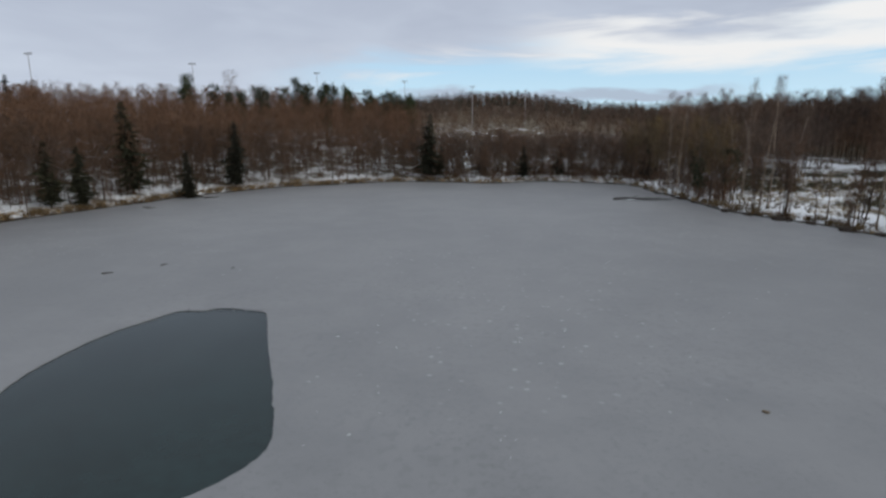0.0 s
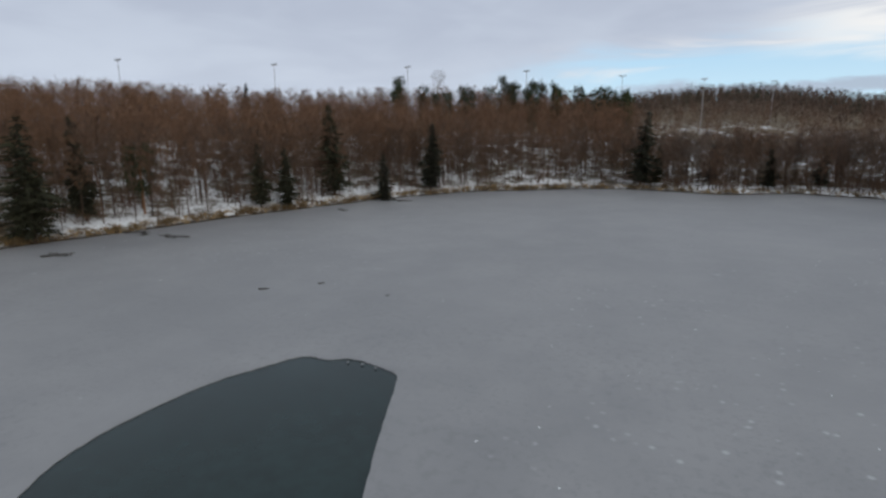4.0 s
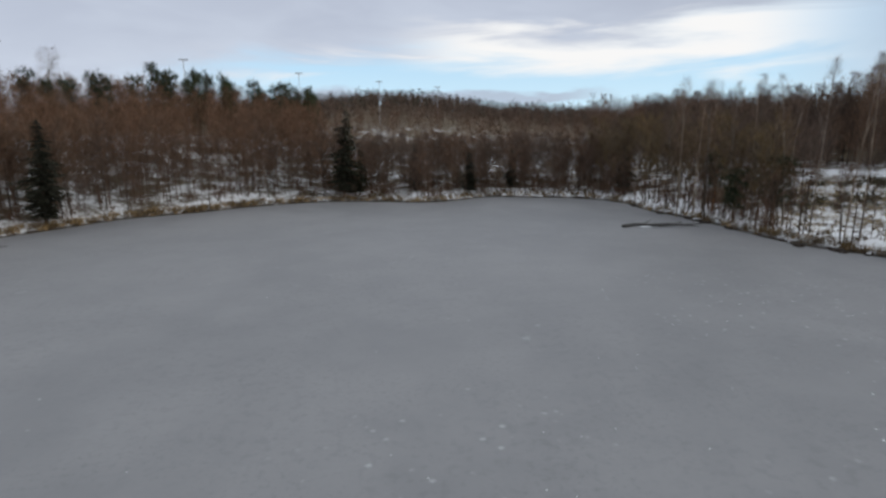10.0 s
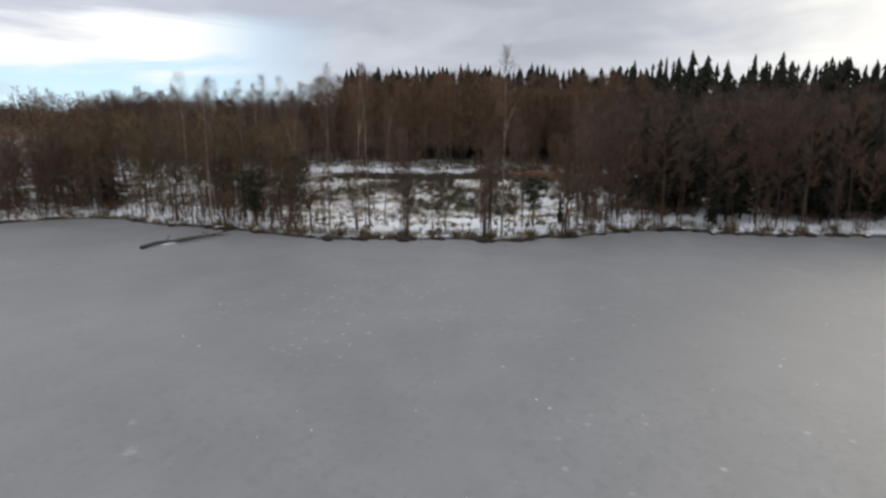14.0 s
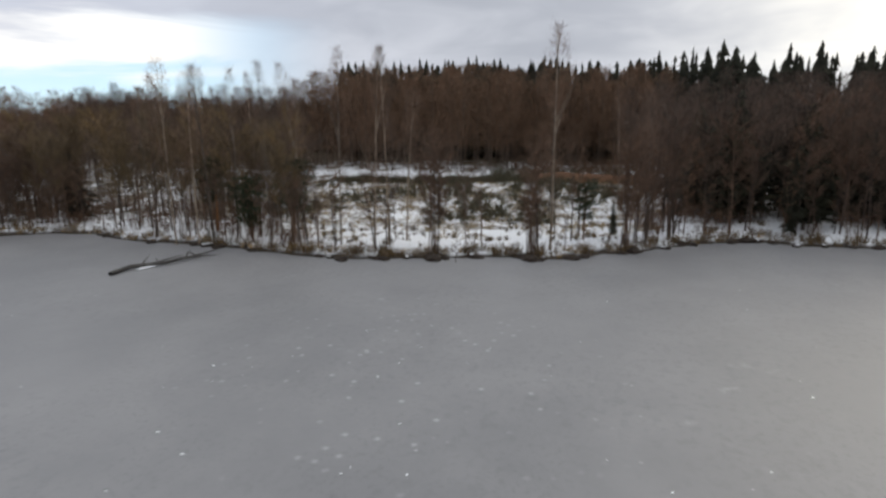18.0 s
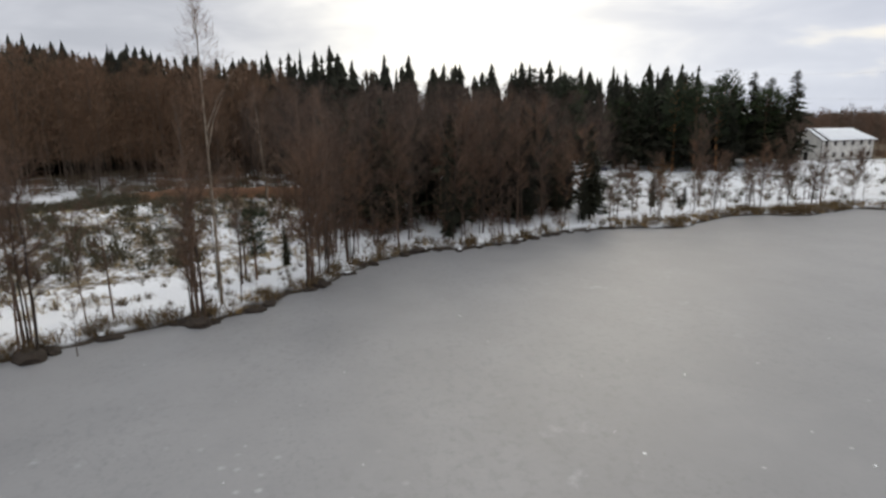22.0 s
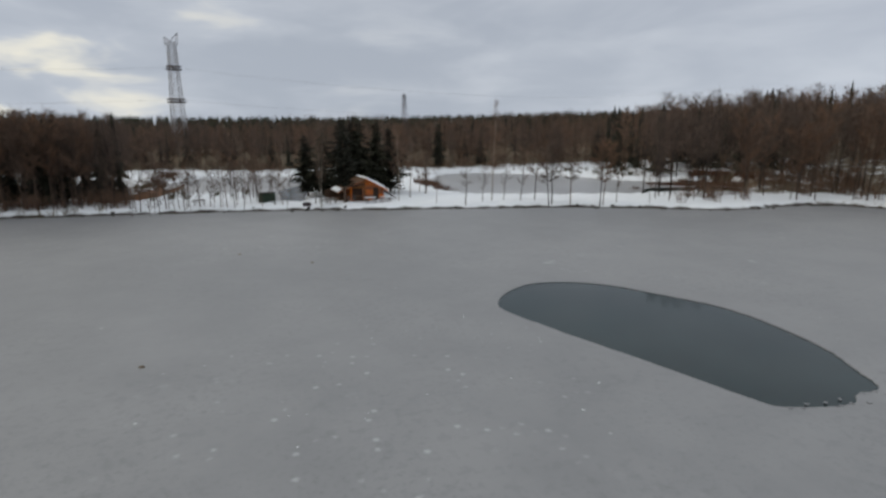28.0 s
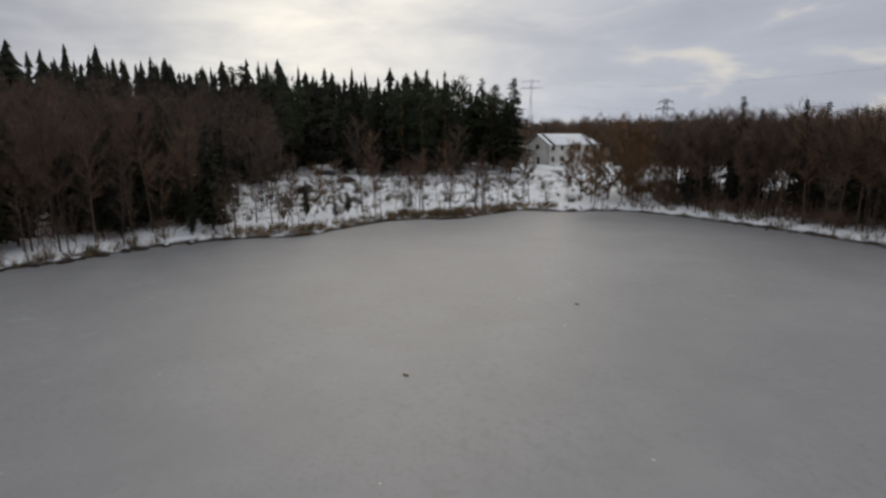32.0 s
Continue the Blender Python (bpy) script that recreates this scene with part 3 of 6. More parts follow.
# ---- trees ----
def bare_tree(seed, height, limbs, twigs, spread, twig_len, twig_width, droop=0.0, bare=0.25, thick=0.011, sides=5):
    """Arrays of a leafless tree: trunk with limbs, and twigs."""
    rng = np.random.default_rng(seed)
    wood, fine = Soup(), Soup()
    k = np.linspace(0, 1, 7)
    lean = rng.normal(size=2) * 0.045 * height
    wob = rng.normal(size=(7, 2)) * 0.008 * height
    line = np.column_stack([lean[0] * k**1.5 + wob[:, 0] * k, lean[1] * k**1.5 + wob[:, 1] * k, k * height])
    line[0, 2] = -0.25
    wood.tube(line, thick * height * (1 - 0.93 * k) + 0.004, sides)
    tips, ways = [], []
    for j in range(limbs):
        f = bare + (0.97 - bare) * (j + rng.random()) / limbs
        at = np.array([np.interp(f, k, line[:, c]) for c in range(3)])
        a = rng.random() * 6.283
        g = (f - bare) / (1 - bare)
        out = (spread * height) * max(0.4 if g < 0.5 else 0.22, math.sin(math.pi * (0.12 + 0.80 * (1 - g)))) * (0.6 + 0.6 * rng.random())
        rise = out * (0.55 + 0.6 * rng.random())
        end = at + np.array([math.cos(a) * out, math.sin(a) * out, rise])
        mid = (at + end) / 2 + np.array([math.cos(a), math.sin(a), -0.6]) * out * 0.12
        r = thick * height * (1 - f) * 0.36 + 0.008
        wood.tube([at, mid, end], [r, r * 0.6, 0.006], 3)
        n = max(4, twigs // limbs)
        t = rng.random(n) ** 0.7
        p = np.where(t[:, None] < 0.5, at + (mid - at) * (t[:, None] * 2), mid + (end - mid) * (t[:, None] * 2 - 1))
        w = rng.normal(size=(n, 3)) * 0.5 + np.array([0.8 * math.cos(a), 0.8 * math.sin(a), 0.95 - droop])
        w /= np.linalg.norm(w, axis=1)[:, None]
        length = twig_len * (0.4 + rng.random(n)) * height / 12
        tips.append(p), ways.append(w * length[:, None])
    p, w = np.concatenate(tips), np.concatenate(ways)
    fine.blades(p, w, twig_width * (0.6 + 0.8 * rng.random(len(p))), rng)
    # finer side shoots on the twigs
    q = p + w * (0.35 + 0.5 * rng.random(len(p)))[:, None]
    s = rng.normal(size=w.shape) * 0.5 + w / (np.linalg.norm(w, axis=1)[:, None]) * 0.8
    s[:, 2] -= droop
    fine.blades(q, s * (np.linalg.norm(w, axis=1) * 0.55)[:, None], twig_width * 0.7 * np.ones(len(p)), rng)
    return wood, fine


def haze_tree(seed, height, twigs, broad, low, twig_len, twig_width):
    """Arrays of a leafless tree in a stand: thin stem, steep limbs, and an egg-shaped crown of fine upright twigs."""
    rng = np.random.default_rng(seed)
    wood, fine = Soup(), Soup()
    lean = rng.normal(size=2) * 0.035 * height
    stem = lambda f: np.stack([lean[0] * f**1.4, lean[1] * f**1.4, f * height], -1)
    k = np.linspace(0, 1, 4)
    line = stem(k)
    line[0, 2] = -0.25
    wood.tube(line, 0.0062 * height * (1 - 0.95 * k) + 0.004, 3)
    f = low + (1 - low) * rng.random(twigs) ** 0.65
    g = (f - low) / (1 - low)
    reach = broad * height * np.sin(math.pi * np.clip(0.16 + 0.74 * g**0.9, 0, 1)) * np.sqrt(rng.random(twigs)) * (0.75 + 0.35 * np.sin(3 * g * 5 + rng.random() * 6))
    a = rng.random(twigs) * 6.283
    out = np.column_stack([np.cos(a), np.sin(a), np.zeros(twigs)])
    p = stem(f) + out * reach[:, None] - np.array([0, 0, 1]) * (0.35 * reach)[:, None]
    w = out * 0.6 + rng.normal(size=(twigs, 3)) * 0.42 + (0, 0, 0.85)
    w /= np.linalg.norm(w, axis=1)[:, None]
    length = twig_len * (0.5 + 0.8 * rng.random(twigs)) * np.clip(1.2 - 0.5 * g, 0.5, 1.1)
    fine.blades(p, w * length[:, None], twig_width * (0.6 + 0.8 * rng.random(twigs)) * (1.1 - 0.25 * g), rng)
    for j in range(4):
        e = rng.integers(twigs)
        at = stem(np.array([max(low * 0.8, f[e] - 0.22)]))[0]
        wood.tube([at, (at + p[e]) / 2 + (0, 0, 0.1), p[e] + w[e] * length[e]], [0.0026 * height, 0.0018 * height, 0.006], 3)
    return wood, fine


def spruce_tree(seed, height, width, whorls, boughs, low=0.07):
    """Arrays of a spruce: trunk, and drooping boughs of needle sprays in uneven tiers."""
    rng = np.random.default_rng(seed)
    wood, fine = Soup(), Soup()
    wood.tube([(0, 0, -0.25), (0, 0, height * 0.5), (0.05, 0, height)], [0.013 * height, 0.008 * height, 0.01], 6)
    for j in range(whorls):
        f = low + (0.99 - low) * (j + 0.3 * rng.random()) / whorls
        reach = width * height * min(1.0, 0.55 + 2.2 * (f - low)) * (1 - f) ** 0.7 * (0.75 + 0.4 * rng.random()) + 0.10
        for b in range(max(3, int(boughs * (1 - f * 0.55)))):
            a = rng.random() * 6.283
            r = reach * (0.5 + 0.6 * rng.random()) * (1 + 0.3 * math.sin(a + 0.5 * j) + 0.15 * math.sin(2 * a + seed))
            n = max(3, int(4 + 5 * (1 - f)))
            t = (np.arange(n) + 0.6) / n
            base = np.column_stack([np.cos(a) * r * t, np.sin(a) * r * t, f * height + 0.15 * r - 0.42 * r * t**1.3 + 0.16 * r * t**3])
            w = np.column_stack([np.cos(a + rng.normal(size=n) * 0.7), np.sin(a + rng.normal(size=n) * 0.7), -0.25 + 0.35 * rng.normal(size=n)])
            length = (0.22 * reach + 0.24) * (0.7 + 0.6 * rng.random(n))
            fine.blades(base - w * 0.2 * length[:, None], w * length[:, None], 0.35 * length + 0.06, rng)
            fine.blades(base, np.column_stack([w[:, 1], -w[:, 0], w[:, 2] - 0.3]) * (0.6 * length)[:, None], 0.3 * length + 0.05, rng)
    fine.blades(np.array([[0, 0, height * 0.95]]), np.array([[0.02, 0, height * 0.06]]), [0.12], rng)
    return wood, fine


def skirt_spruce(seed, height, width, tiers, points):
    """Arrays of a spruce in a stand: a stem with ragged skirts and loose sprays of boughs, wide below and spired above."""
    rng = np.random.default_rng(seed)
    wood, fine = Soup(), Soup()
    bend = rng.normal(size=2) * 0.012 * height
    wood.tube([(0, 0, -0.25), (*bend, height * 0.9)], [0.010 * height, 0.02], 4)
    n = 2 * points
    for j in range(tiers):
        f = 0.10 + 0.88 * (j + 0.4 * rng.random()) / tiers
        z1 = height * min(1.0, f + 1.7 * 0.88 / tiers)
        r = width * height * (1 - f) ** 0.85 * (0.5 + 0.85 * rng.random()) + 0.10
        a = np.arange(n) * math.pi / points + rng.random() * 3 + rng.normal(size=n) * 0.12
        reach = r * np.where(np.arange(n) % 2, 0.35, 1.0) * (0.35 + 1.0 * rng.random(n))
        rim = np.column_stack([np.cos(a) * reach + bend[0] * f, np.sin(a) * reach + bend[1] * f, height * f - 0.30 * reach + 0.12 * height / tiers * rng.normal(size=n)])
        fine.put(np.vstack([rim, [(bend[0] * f, bend[1] * f, z1)]]), [(i, (i + 1) % n, n) for i in range(n)])
        w = np.column_stack([np.cos(a), np.sin(a), 0.1 - 0.5 * rng.random(n)])
        fine.blades(rim * (0.75, 0.75, 1) + (0, 0, 0.1 * r), w * (0.55 * r)[..., None] if np.ndim(r) else w * 0.55 * r, np.full(n, 0.22 * r + 0.04), rng)
    return wood, fine


def pine_tree(seed, height, low, clumps, size, puff=0.05):
    """Arrays of a pine: bare trunk below, crooked limbs and needle clumps above."""
    rng = np.random.default_rng(seed)
    wood, fine = Soup(), Soup()
    bend = rng.normal(size=2) * 0.03 * height
    wood.tube([(0, 0, -0.25), (bend[0], bend[1], height * 0.5), (bend[0] * 1.4, bend[1], height * 0.97)], [0.014 * height, 0.010 * height, 0.015], 6)
    for c in range(clumps):
        f = low + (1 - low) * (c + rng.random()) / clumps
        a, r = rng.random() * 6.283, size * height * (0.25 + 0.75 * math.sin(math.pi * (0.15 + 0.8 * (1 - (f - low) / (1 - low))) ) ) * (0.4 + 0.7 * rng.random())
        root = np.array([bend[0] * f * 1.4, bend[1] * f, f * height - 0.3])
        tip = root + np.array([math.cos(a) * r, math.sin(a) * r, 0.35 * r + 0.2])
        wood.tube([root, (root + tip) / 2 - (0, 0, 0.1 * r), tip], [0.05, 0.035, 0.015], 3)
        n = 46
        d = rng.normal(size=(n, 3)) * np.array([1, 1, 0.55])
        d /= np.linalg.norm(d, axis=1)[:, None]
        blob = puff * height * (0.7 + 0.6 * rng.random())
        p = tip + d * blob * rng.random((n, 1)) ** 0.5
        fine.blades(p, (d + (0, 0, 0.4)) * blob * 0.55, np.full(n, 0.16 * blob + 0.03), rng)
    return wood, fine


def shrub(seed, height, stems, twigs, width=0.03):
    rng = np.random.default_rng(seed)
    fine = Soup()
    base = rng.normal(size=(stems, 3)) * (0.22 * height, 0.22 * height, 0)
    way = rng.normal(size=(stems, 3)) * (0.35, 0.35, 0.12) * height + (0, 0, height * 0.8)
    fine.blades(base, way, np.full(stems, width * 1.5), rng)
    i = rng.integers(0, stems, twigs)
    p = base[i] + way[i] * (0.2 + 0.75 * rng.random((twigs, 1)))
    fine.blades(p, (rng.normal(size=(twigs, 3)) * 0.5 + (0, 0, 0.6)) * height * 0.33, np.full(twigs, width), rng)
    return fine


STOCK = {}


def stock(kind, count, maker, trunk_mat, crown_mat):
    """Meshes of a few individuals of a kind, trunk and crown."""
    STOCK[kind] = []
    for i in range(count):
        wood, fine, height = maker(i)
        STOCK[kind].append((wood.mesh(kind + "_trunk", trunk_mat, True), fine.mesh(kind + "_crown", crown_mat), height))


stock("alder", 8, lambda i: (*bare_tree(10 + i, 12, 26, 1500, 0.15 + 0.015 * (i % 4), 0.95, 0.021, 0, 0.36, 0.0068), 12), M_ALDER, M_TWIG)
stock("olive_alder", 5, lambda i: (*bare_tree(30 + i, 12, 26, 1500, 0.15 + 0.015 * (i % 4), 0.95, 0.021, 0, 0.36, 0.0068), 12), M_ALDER, M_OLIVE)
stock("willow", 5, lambda i: (*bare_tree(40 + i, 8, 16, 520, 0.19, 1.1, 0.014, 0, 0.26, 0.0085), 8), M_ALDER, M_TWIG)
stock("golden_willow", 3, lambda i: (*bare_tree(50 + i, 8, 26, 1700, 0.22, 1.2, 0.03, 0, 0.12, 0.008), 8), M_ALDER, M_GOLD)
stock("sapling", 4, lambda i: (*bare_tree(70 + i, 7, 14, 380, 0.10, 0.95, 0.016, 0, 0.34, 0.0085), 7), M_ALDER, M_TWIG)
stock("birch", 6, lambda i: (*haze_tree(60 + i, 18, 1100, 0.085 + 0.014 * (i % 3), 0.30, 1.0, 0.022), 18), M_BIRCH, M_BTWIG)
stock("spruce", 6, lambda i: (*spruce_tree(80 + i, 14, 0.165 + 0.02 * (i % 3), 40, 11), 14), M_ALDER, M_SPRUCE)
stock("pine", 5, lambda i: (*pine_tree(95 + i, 12, 0.28 + 0.08 * (i % 3), 40, 0.14, 0.066), 12), M_PBARK, M_PINE)
ROOTS = {}
LABELS = {"alder": ("bare brown alder with a hazy twig crown on the snowy bank", "tree", "leafless trees round the lake"),
          "olive_alder": ("bare alder with olive-brown twigs on the shore", "tree", "leafless trees round the lake"),
          "willow": ("low many-branched bare willow at the water's edge", "tree", "low willows at the water"),
          "golden_willow": ("golden-brown bare willow near the white house", "tree", "low willows at the water"),
          "sapling": ("thin bare sapling on the snowy bank", "tree", "saplings on the banks"),
          "birch": ("tall slender bare birch with pale bark", "birch tree", "birches on the shore"),
          "spruce": ("dark green spruce with drooping boughs", "spruce tree", "conifers at the shore"),
          "pine": ("dark green pine with clumped needles and reddish trunk", "pine tree", "conifers at the shore")}


def tree(kind, x, y, height, label="", lean=None, broad=1.0):
    rng_trees = np.random.default_rng(int(abs(x * 1009 + y * 9176 + 50000)))
    i = int(rng_trees.integers(len(STOCK[kind])))
    trunk, crown, tall = STOCK[kind][i]
    z = float(ground([(x, y)])[0][0])
    turn, tilt = rng_trees.random() * 360, rng_trees.normal(size=2) * (1.8 if lean is None else lean)
    m = pose(x, y, z, tilt[0], tilt[1], turn)
    s = height / tall
    wide = s * broad * (0.9 + 0.2 * rng_trees.random())
    if (kind, i) not in ROOTS:
        root = new(kind + "_tree")
        part("trunk", trunk, None, root)
        part("crown", crown, None, root)
        said, category, group = LABELS[kind]
        tagged(root, said, category, group)
        root.matrix_basis = m @ Matrix.Diagonal((wide, wide, s, 1))
        ROOTS[kind, i] = root
    else:
        had = ROOTS[kind, i].scale
        root = copy_thing(ROOTS[kind, i], m @ Matrix.Diagonal((wide / had.x, wide / had.y, s / had.z, 1)))
    if label:
        tagged(root, label)
    return root


rng = np.random.default_rng(55)
for x, y, h in [(75.6, -38.4, 9), (71, -40, 11), (66.3, -41.7, 8), (73, -47.3, 12), (70.5, -44, 10.5), (77.5, -44, 11.5), (68, -46, 10), (80, -40.5, 8), (75, -51, 12), (64.5, -44.5, 9), (66, -50, 11), (78.5, -52, 12.5)]:
    tree("golden_willow", x, y, h, broad=1.15)
for x, y, h in [(81.4, -14.7, 9), (80.6, -9.6, 7), (80.8, -17.9, 6), (76.4, -26.1, 7.5), (69.2, -25, 6), (84, -22, 6), (88, -12, 7), (73, -33, 7), (92, -30, 5)]:
    tree("alder", x, y, h, "dark bare alder on the bank below the white house")
# the shore below the clearing in the south-east
for x, y, h in [(79.5, 8.9, 5), (80.3, 2.6, 3.2), (78, 5.4, 2.4)]:
    tree("spruce", x, y, h, "small dark green spruce at the edge of the clearing", None, 1.2)
for x, y, h in [(79, 1, 13), (78.5, -13.6, 12), (84, -3, 11), (76.4, 14.3, 7), (77.2, 13.2, 6), (77.5, 16, 8), (75, -6.3, 8), (76, -7.4, 9), (75.8, -5.2, 7), (74.3, -17, 8), (75.3, -18, 7), (74.8, -15.8, 9)]:
    tree("alder" if h > 10 else "sapling", x, y, h, "dark bare tree standing on the snowy shore of the clearing", None, 0.8 if h > 10 else 1.3)
for x, y, h in [(80.4, 7.0, 6.5), (82, 5.2, 5), (83.5, 9.5, 5.5)]:
    tree("golden_willow", x, y, h, "rust-brown bare willow in the snowy clearing")
# conifers on the north-west bank
for x, y, h in [(-71, 39, 16), (-72, 43, 13.5), (-70.5, 45.8, 13.5), (-66.8, 52.3, 14.5), (-69, 60.3, 13.6), (-59, 82, 10.2), (-56.5, 85.4, 9.8), (-54.6, 96.6, 16.2),
                (-47, 101.5, 9.9), (-43, 113.5, 13.7), (-4, 136, 15.5), (-1, 137.5, 9), (20, 137, 8), (10, 141, 9), (29, 139, 8.5), (47, 127, 9)]:
    tree("spruce", x, y, h, "", None, 1.25)
for x, y, h in [(-66.8, 67.2, 9), (-75, 40, 13), (44.6, 95, 6.6), (47.3, 91.8, 8.3), (47.5, 103, 8), (57.5, 63, 5.5)]:
    tree("pine", x, y, h, "", None, 1.35)
for x, y, h in [(68.5, 43.2, 9), (75, 31, 12), (61, 60.5, 4), (84, 28, 15), (79, 40, 13), (73, 24, 7)]:
    tree("spruce", x, y, h, "dark narrow spruce among the bare trees of the east shore", None, 0.7)
# pines along the ridge behind the north-west wood
rng = np.random.default_rng(33)
for k in range(24):
    f = k / 23
    tree("pine", -72 + 64 * f + rng.normal() * 2, 161 + 22 * f + rng.normal() * 5, 14 + 3.5 * rng.random(), "dark pine with a flat crown on the ridge", None, 0.72)
tree("spruce", -86, 113, 17)
tree("birch", -63, 163, 20, "pale bare birch among the pines on the ridge", 0.5, 1.9)
for x, y, h in [(-73, 44, 19), (-76, 47, 18.5), (-78, 41, 19.5), (-74, 52, 16.5), (-80, 55, 17)]:
    tree("birch", x, y, h, "tall hazy bare birch behind the conifers of the west shore", None, 1.7)
# birches on the east shore
for x, y, h in [(42.6, 104, 19), (43.2, 101.3, 18), (44, 99.9, 18), (45.2, 97.3, 17), (46, 93.7, 18), (47.7, 90.3, 17.4), (46.3, 85, 18.7), (47.6, 81.9, 18.8), (48.3, 80.6, 18.4),
                (50.5, 79.8, 15), (52.4, 65.2, 20.3), (45.5, 108, 17), (48, 106, 18), (50, 99, 17), (52, 95, 16), (46, 112, 16), (49, 115, 16), (72, 70, 15), (78, 62, 16), (60, 57, 15),
                (-29, -30.2, 15.5), (-14.6, -35, 12), (-2, -34, 12), (-19, -43.5, 10)]:
    tree("birch", x, y, h + 0.3, lean=0.6)
# alders on the east shore, the south shore and the dam
for x, y, h in [(47.6, 75.3, 11), (47.9, 75.0, 9.5), (46.2, 72.5, 4.5), (50.3, 73.1, 7.4), (50, 66.5, 6), (49.4, 66.0, 5), (52.7, 63.9, 6), (56, 59.1, 10), (58.5, 57.9, 11), (45.2, 87, 6), (44.6, 89.5, 6.5),
                (-23.6, -28.3, 6.2), (-36, -28.6, 7.5), (-36.5, -24.9, 8), (-37.2, -25.2, 8), (-40, -24.2, 8), (-44, -21.9, 8.5), (-44.6, -22, 8), (-70.2, -19, 9), (-78, -15, 10), (-22, -44, 5), (-22.6, -45, 6)]:
    tree("sapling" if h < 7 else "alder", x, y, h + (1.5 if y < 0 else 0), "", None, 1.4 if y < 0 else 1.0)


for x, y, h in [(-27, -29.5, 6.5), (-31, -30, 7.5), (-33.5, -28.8, 8.5), (-47, -21.8, 8), (-52, -20, 7), (-57, -17.5, 8), (-63, -16.5, 8.5), (-19.5, -30.5, 6)]:
    tree("willow", x, y, h, "dark bare willow on the snowy dam", None, 0.9)
for k in range(16):
    tree("willow", 3 + 22 * ((k * 0.618) % 1), -34.5 - 5 * ((k * 0.38) % 1), 3.5 + 3.5 * ((k * 0.27) % 1), "dark bare willow scrub between the lake and the pond")


rim = SHORE - CENTRE
rim_turn = np.degrees(np.arctan2(rim[:, 1], rim[:, 0])) % 360
order = np.argsort(rim_turn)
RIM_TURN, RIM_FAR = np.r_[rim_turn[order] , rim_turn[order][0] + 360], np.r_[np.hypot(*rim[order].T), np.hypot(*rim[order][0])]


# many-stemmed clumps at the water's edge
rng = np.random.default_rng(44)
for x, y, n, low, high in [(46.9, 75.1, 4, 7, 12), (51.6, 66.6, 5, 6, 11), (50.0, 66.2, 3, 4, 8), (45.0, 95.6, 4, 5, 9), (44.0, 99, 3, 6, 10), (57.4, 58.4, 5, 8, 13), (62.6, 54.8, 4, 8, 14), (46.2, 80.5, 3, 5, 9),
                           (44.8, 88.5, 3, 5, 8), (72.5, 20, 3, 5, 9), (71.5, 13.8, 3, 3, 6), (75.5, -5, 4, 3, 7), (74, 3, 3, 3, 6), (74.5, -17, 3, 4, 7), (66.5, -33, 4, 4, 8), (59, 57, 3, 7, 11)]:
    for k in range(n):
        tree("willow" if k % 2 else "sapling", x + rng.normal() * 0.45, y + rng.normal() * 0.45, low + (high - low) * rng.random(), "dark many-stemmed alder clump at the water's edge", 6.0)


def scatter(count, turns, reach, seed, apart=0.0, keep=None):
    """Random places in a band round the lake, by direction and distance from the shore."""
    rng, wide = np.random.default_rng(seed), (turns[1] - turns[0]) % 360 or 360
    have = np.zeros((0, 2))
    for _ in range(30):
        turn = (turns[0] + rng.random(1500) * wide) % 360
        rim = np.interp(turn, RIM_TURN, RIM_FAR)
        low, high = rim + reach[0] * 0.6, rim + reach[1] * 1.15
        r = np.sqrt(low**2 + rng.random(1500) * (high**2 - low**2))
        p = CENTRE + np.column_stack([np.cos(np.radians(turn)), np.sin(np.radians(turn))]) * r[:, None]
        d = away(p, SHORE[::3])
        span = d > 0.3
        ok = span & (d > reach[0]) & (d < reach[1])
        for line in POND_LINES.values():
            ok &= away(p, line) > 1.0
        if keep is not None:
            ok &= keep(p)
        q = p[ok]
        if apart:
            for one in q:
                if not len(have) or ((have - one) ** 2).sum(1).min() > apart * apart:
                    have = np.vstack([have, one])
                    if len(have) >= count:
                        break
        else:
            have = np.vstack([have, q])
        if len(have) >= count:
            break
    have = have[:count]
    return have, rng


def clear_spot(p):
    """Not in the clearings: round the cabin and the white house."""
    a = np.hypot(p[:, 0] + 9.5, p[:, 1] + 40) > 9
    b = np.hypot(p[:, 0] - 116, p[:, 1] + 74) > 21
    return a & b & (np.hypot(p[:, 0] - 116, p[:, 1] + 9) > 8)


# the nearest row of trees, each one a thing
FRONT = [(105, (96, 192), (1.6, 11), "alder", 9, 13, 1.6), (30, (96, 192), (0.8, 4), "willow", 4, 8, 1.6), (70, (64, 98), (1.4, 12), "alder", 7.5, 11, 1.4),
         (26, (66, 96), (0.8, 6), "willow", 4, 7, 1.6), (40, (47, 66), (1.2, 12), "olive_alder", 9, 14, 1.4), (22, (44, 64), (0.7, 5), "willow", 4, 8, 1.5),
         (36, (343, 12), (1.2, 12), "alder", 8.5, 15, 2.0), (20, (345, 14), (0.7, 4), "willow", 5, 8, 1.6), (44, (285, 302), (1.2, 14), "alder", 10.5, 14, 1.6), (9, (301.5, 309), (1.2, 9), "golden_willow", 6, 9.5, 2.2), (20, (270, 286), (0.8, 3), "sapling", 6, 9, 0.8), (9, (14, 46), (0.8, 7), "sapling", 5, 11, 1.0),
         (16, (278, 304), (0.7, 3), "willow", 4, 7, 1.8), (16, (313, 342), (0.7, 10), "willow", 3, 7, 3), (14, (311, 335), (1.5, 12), "alder", 5.5, 9, 3), (26, (203, 222), (1.2, 14), "alder", 11, 15, 2)]
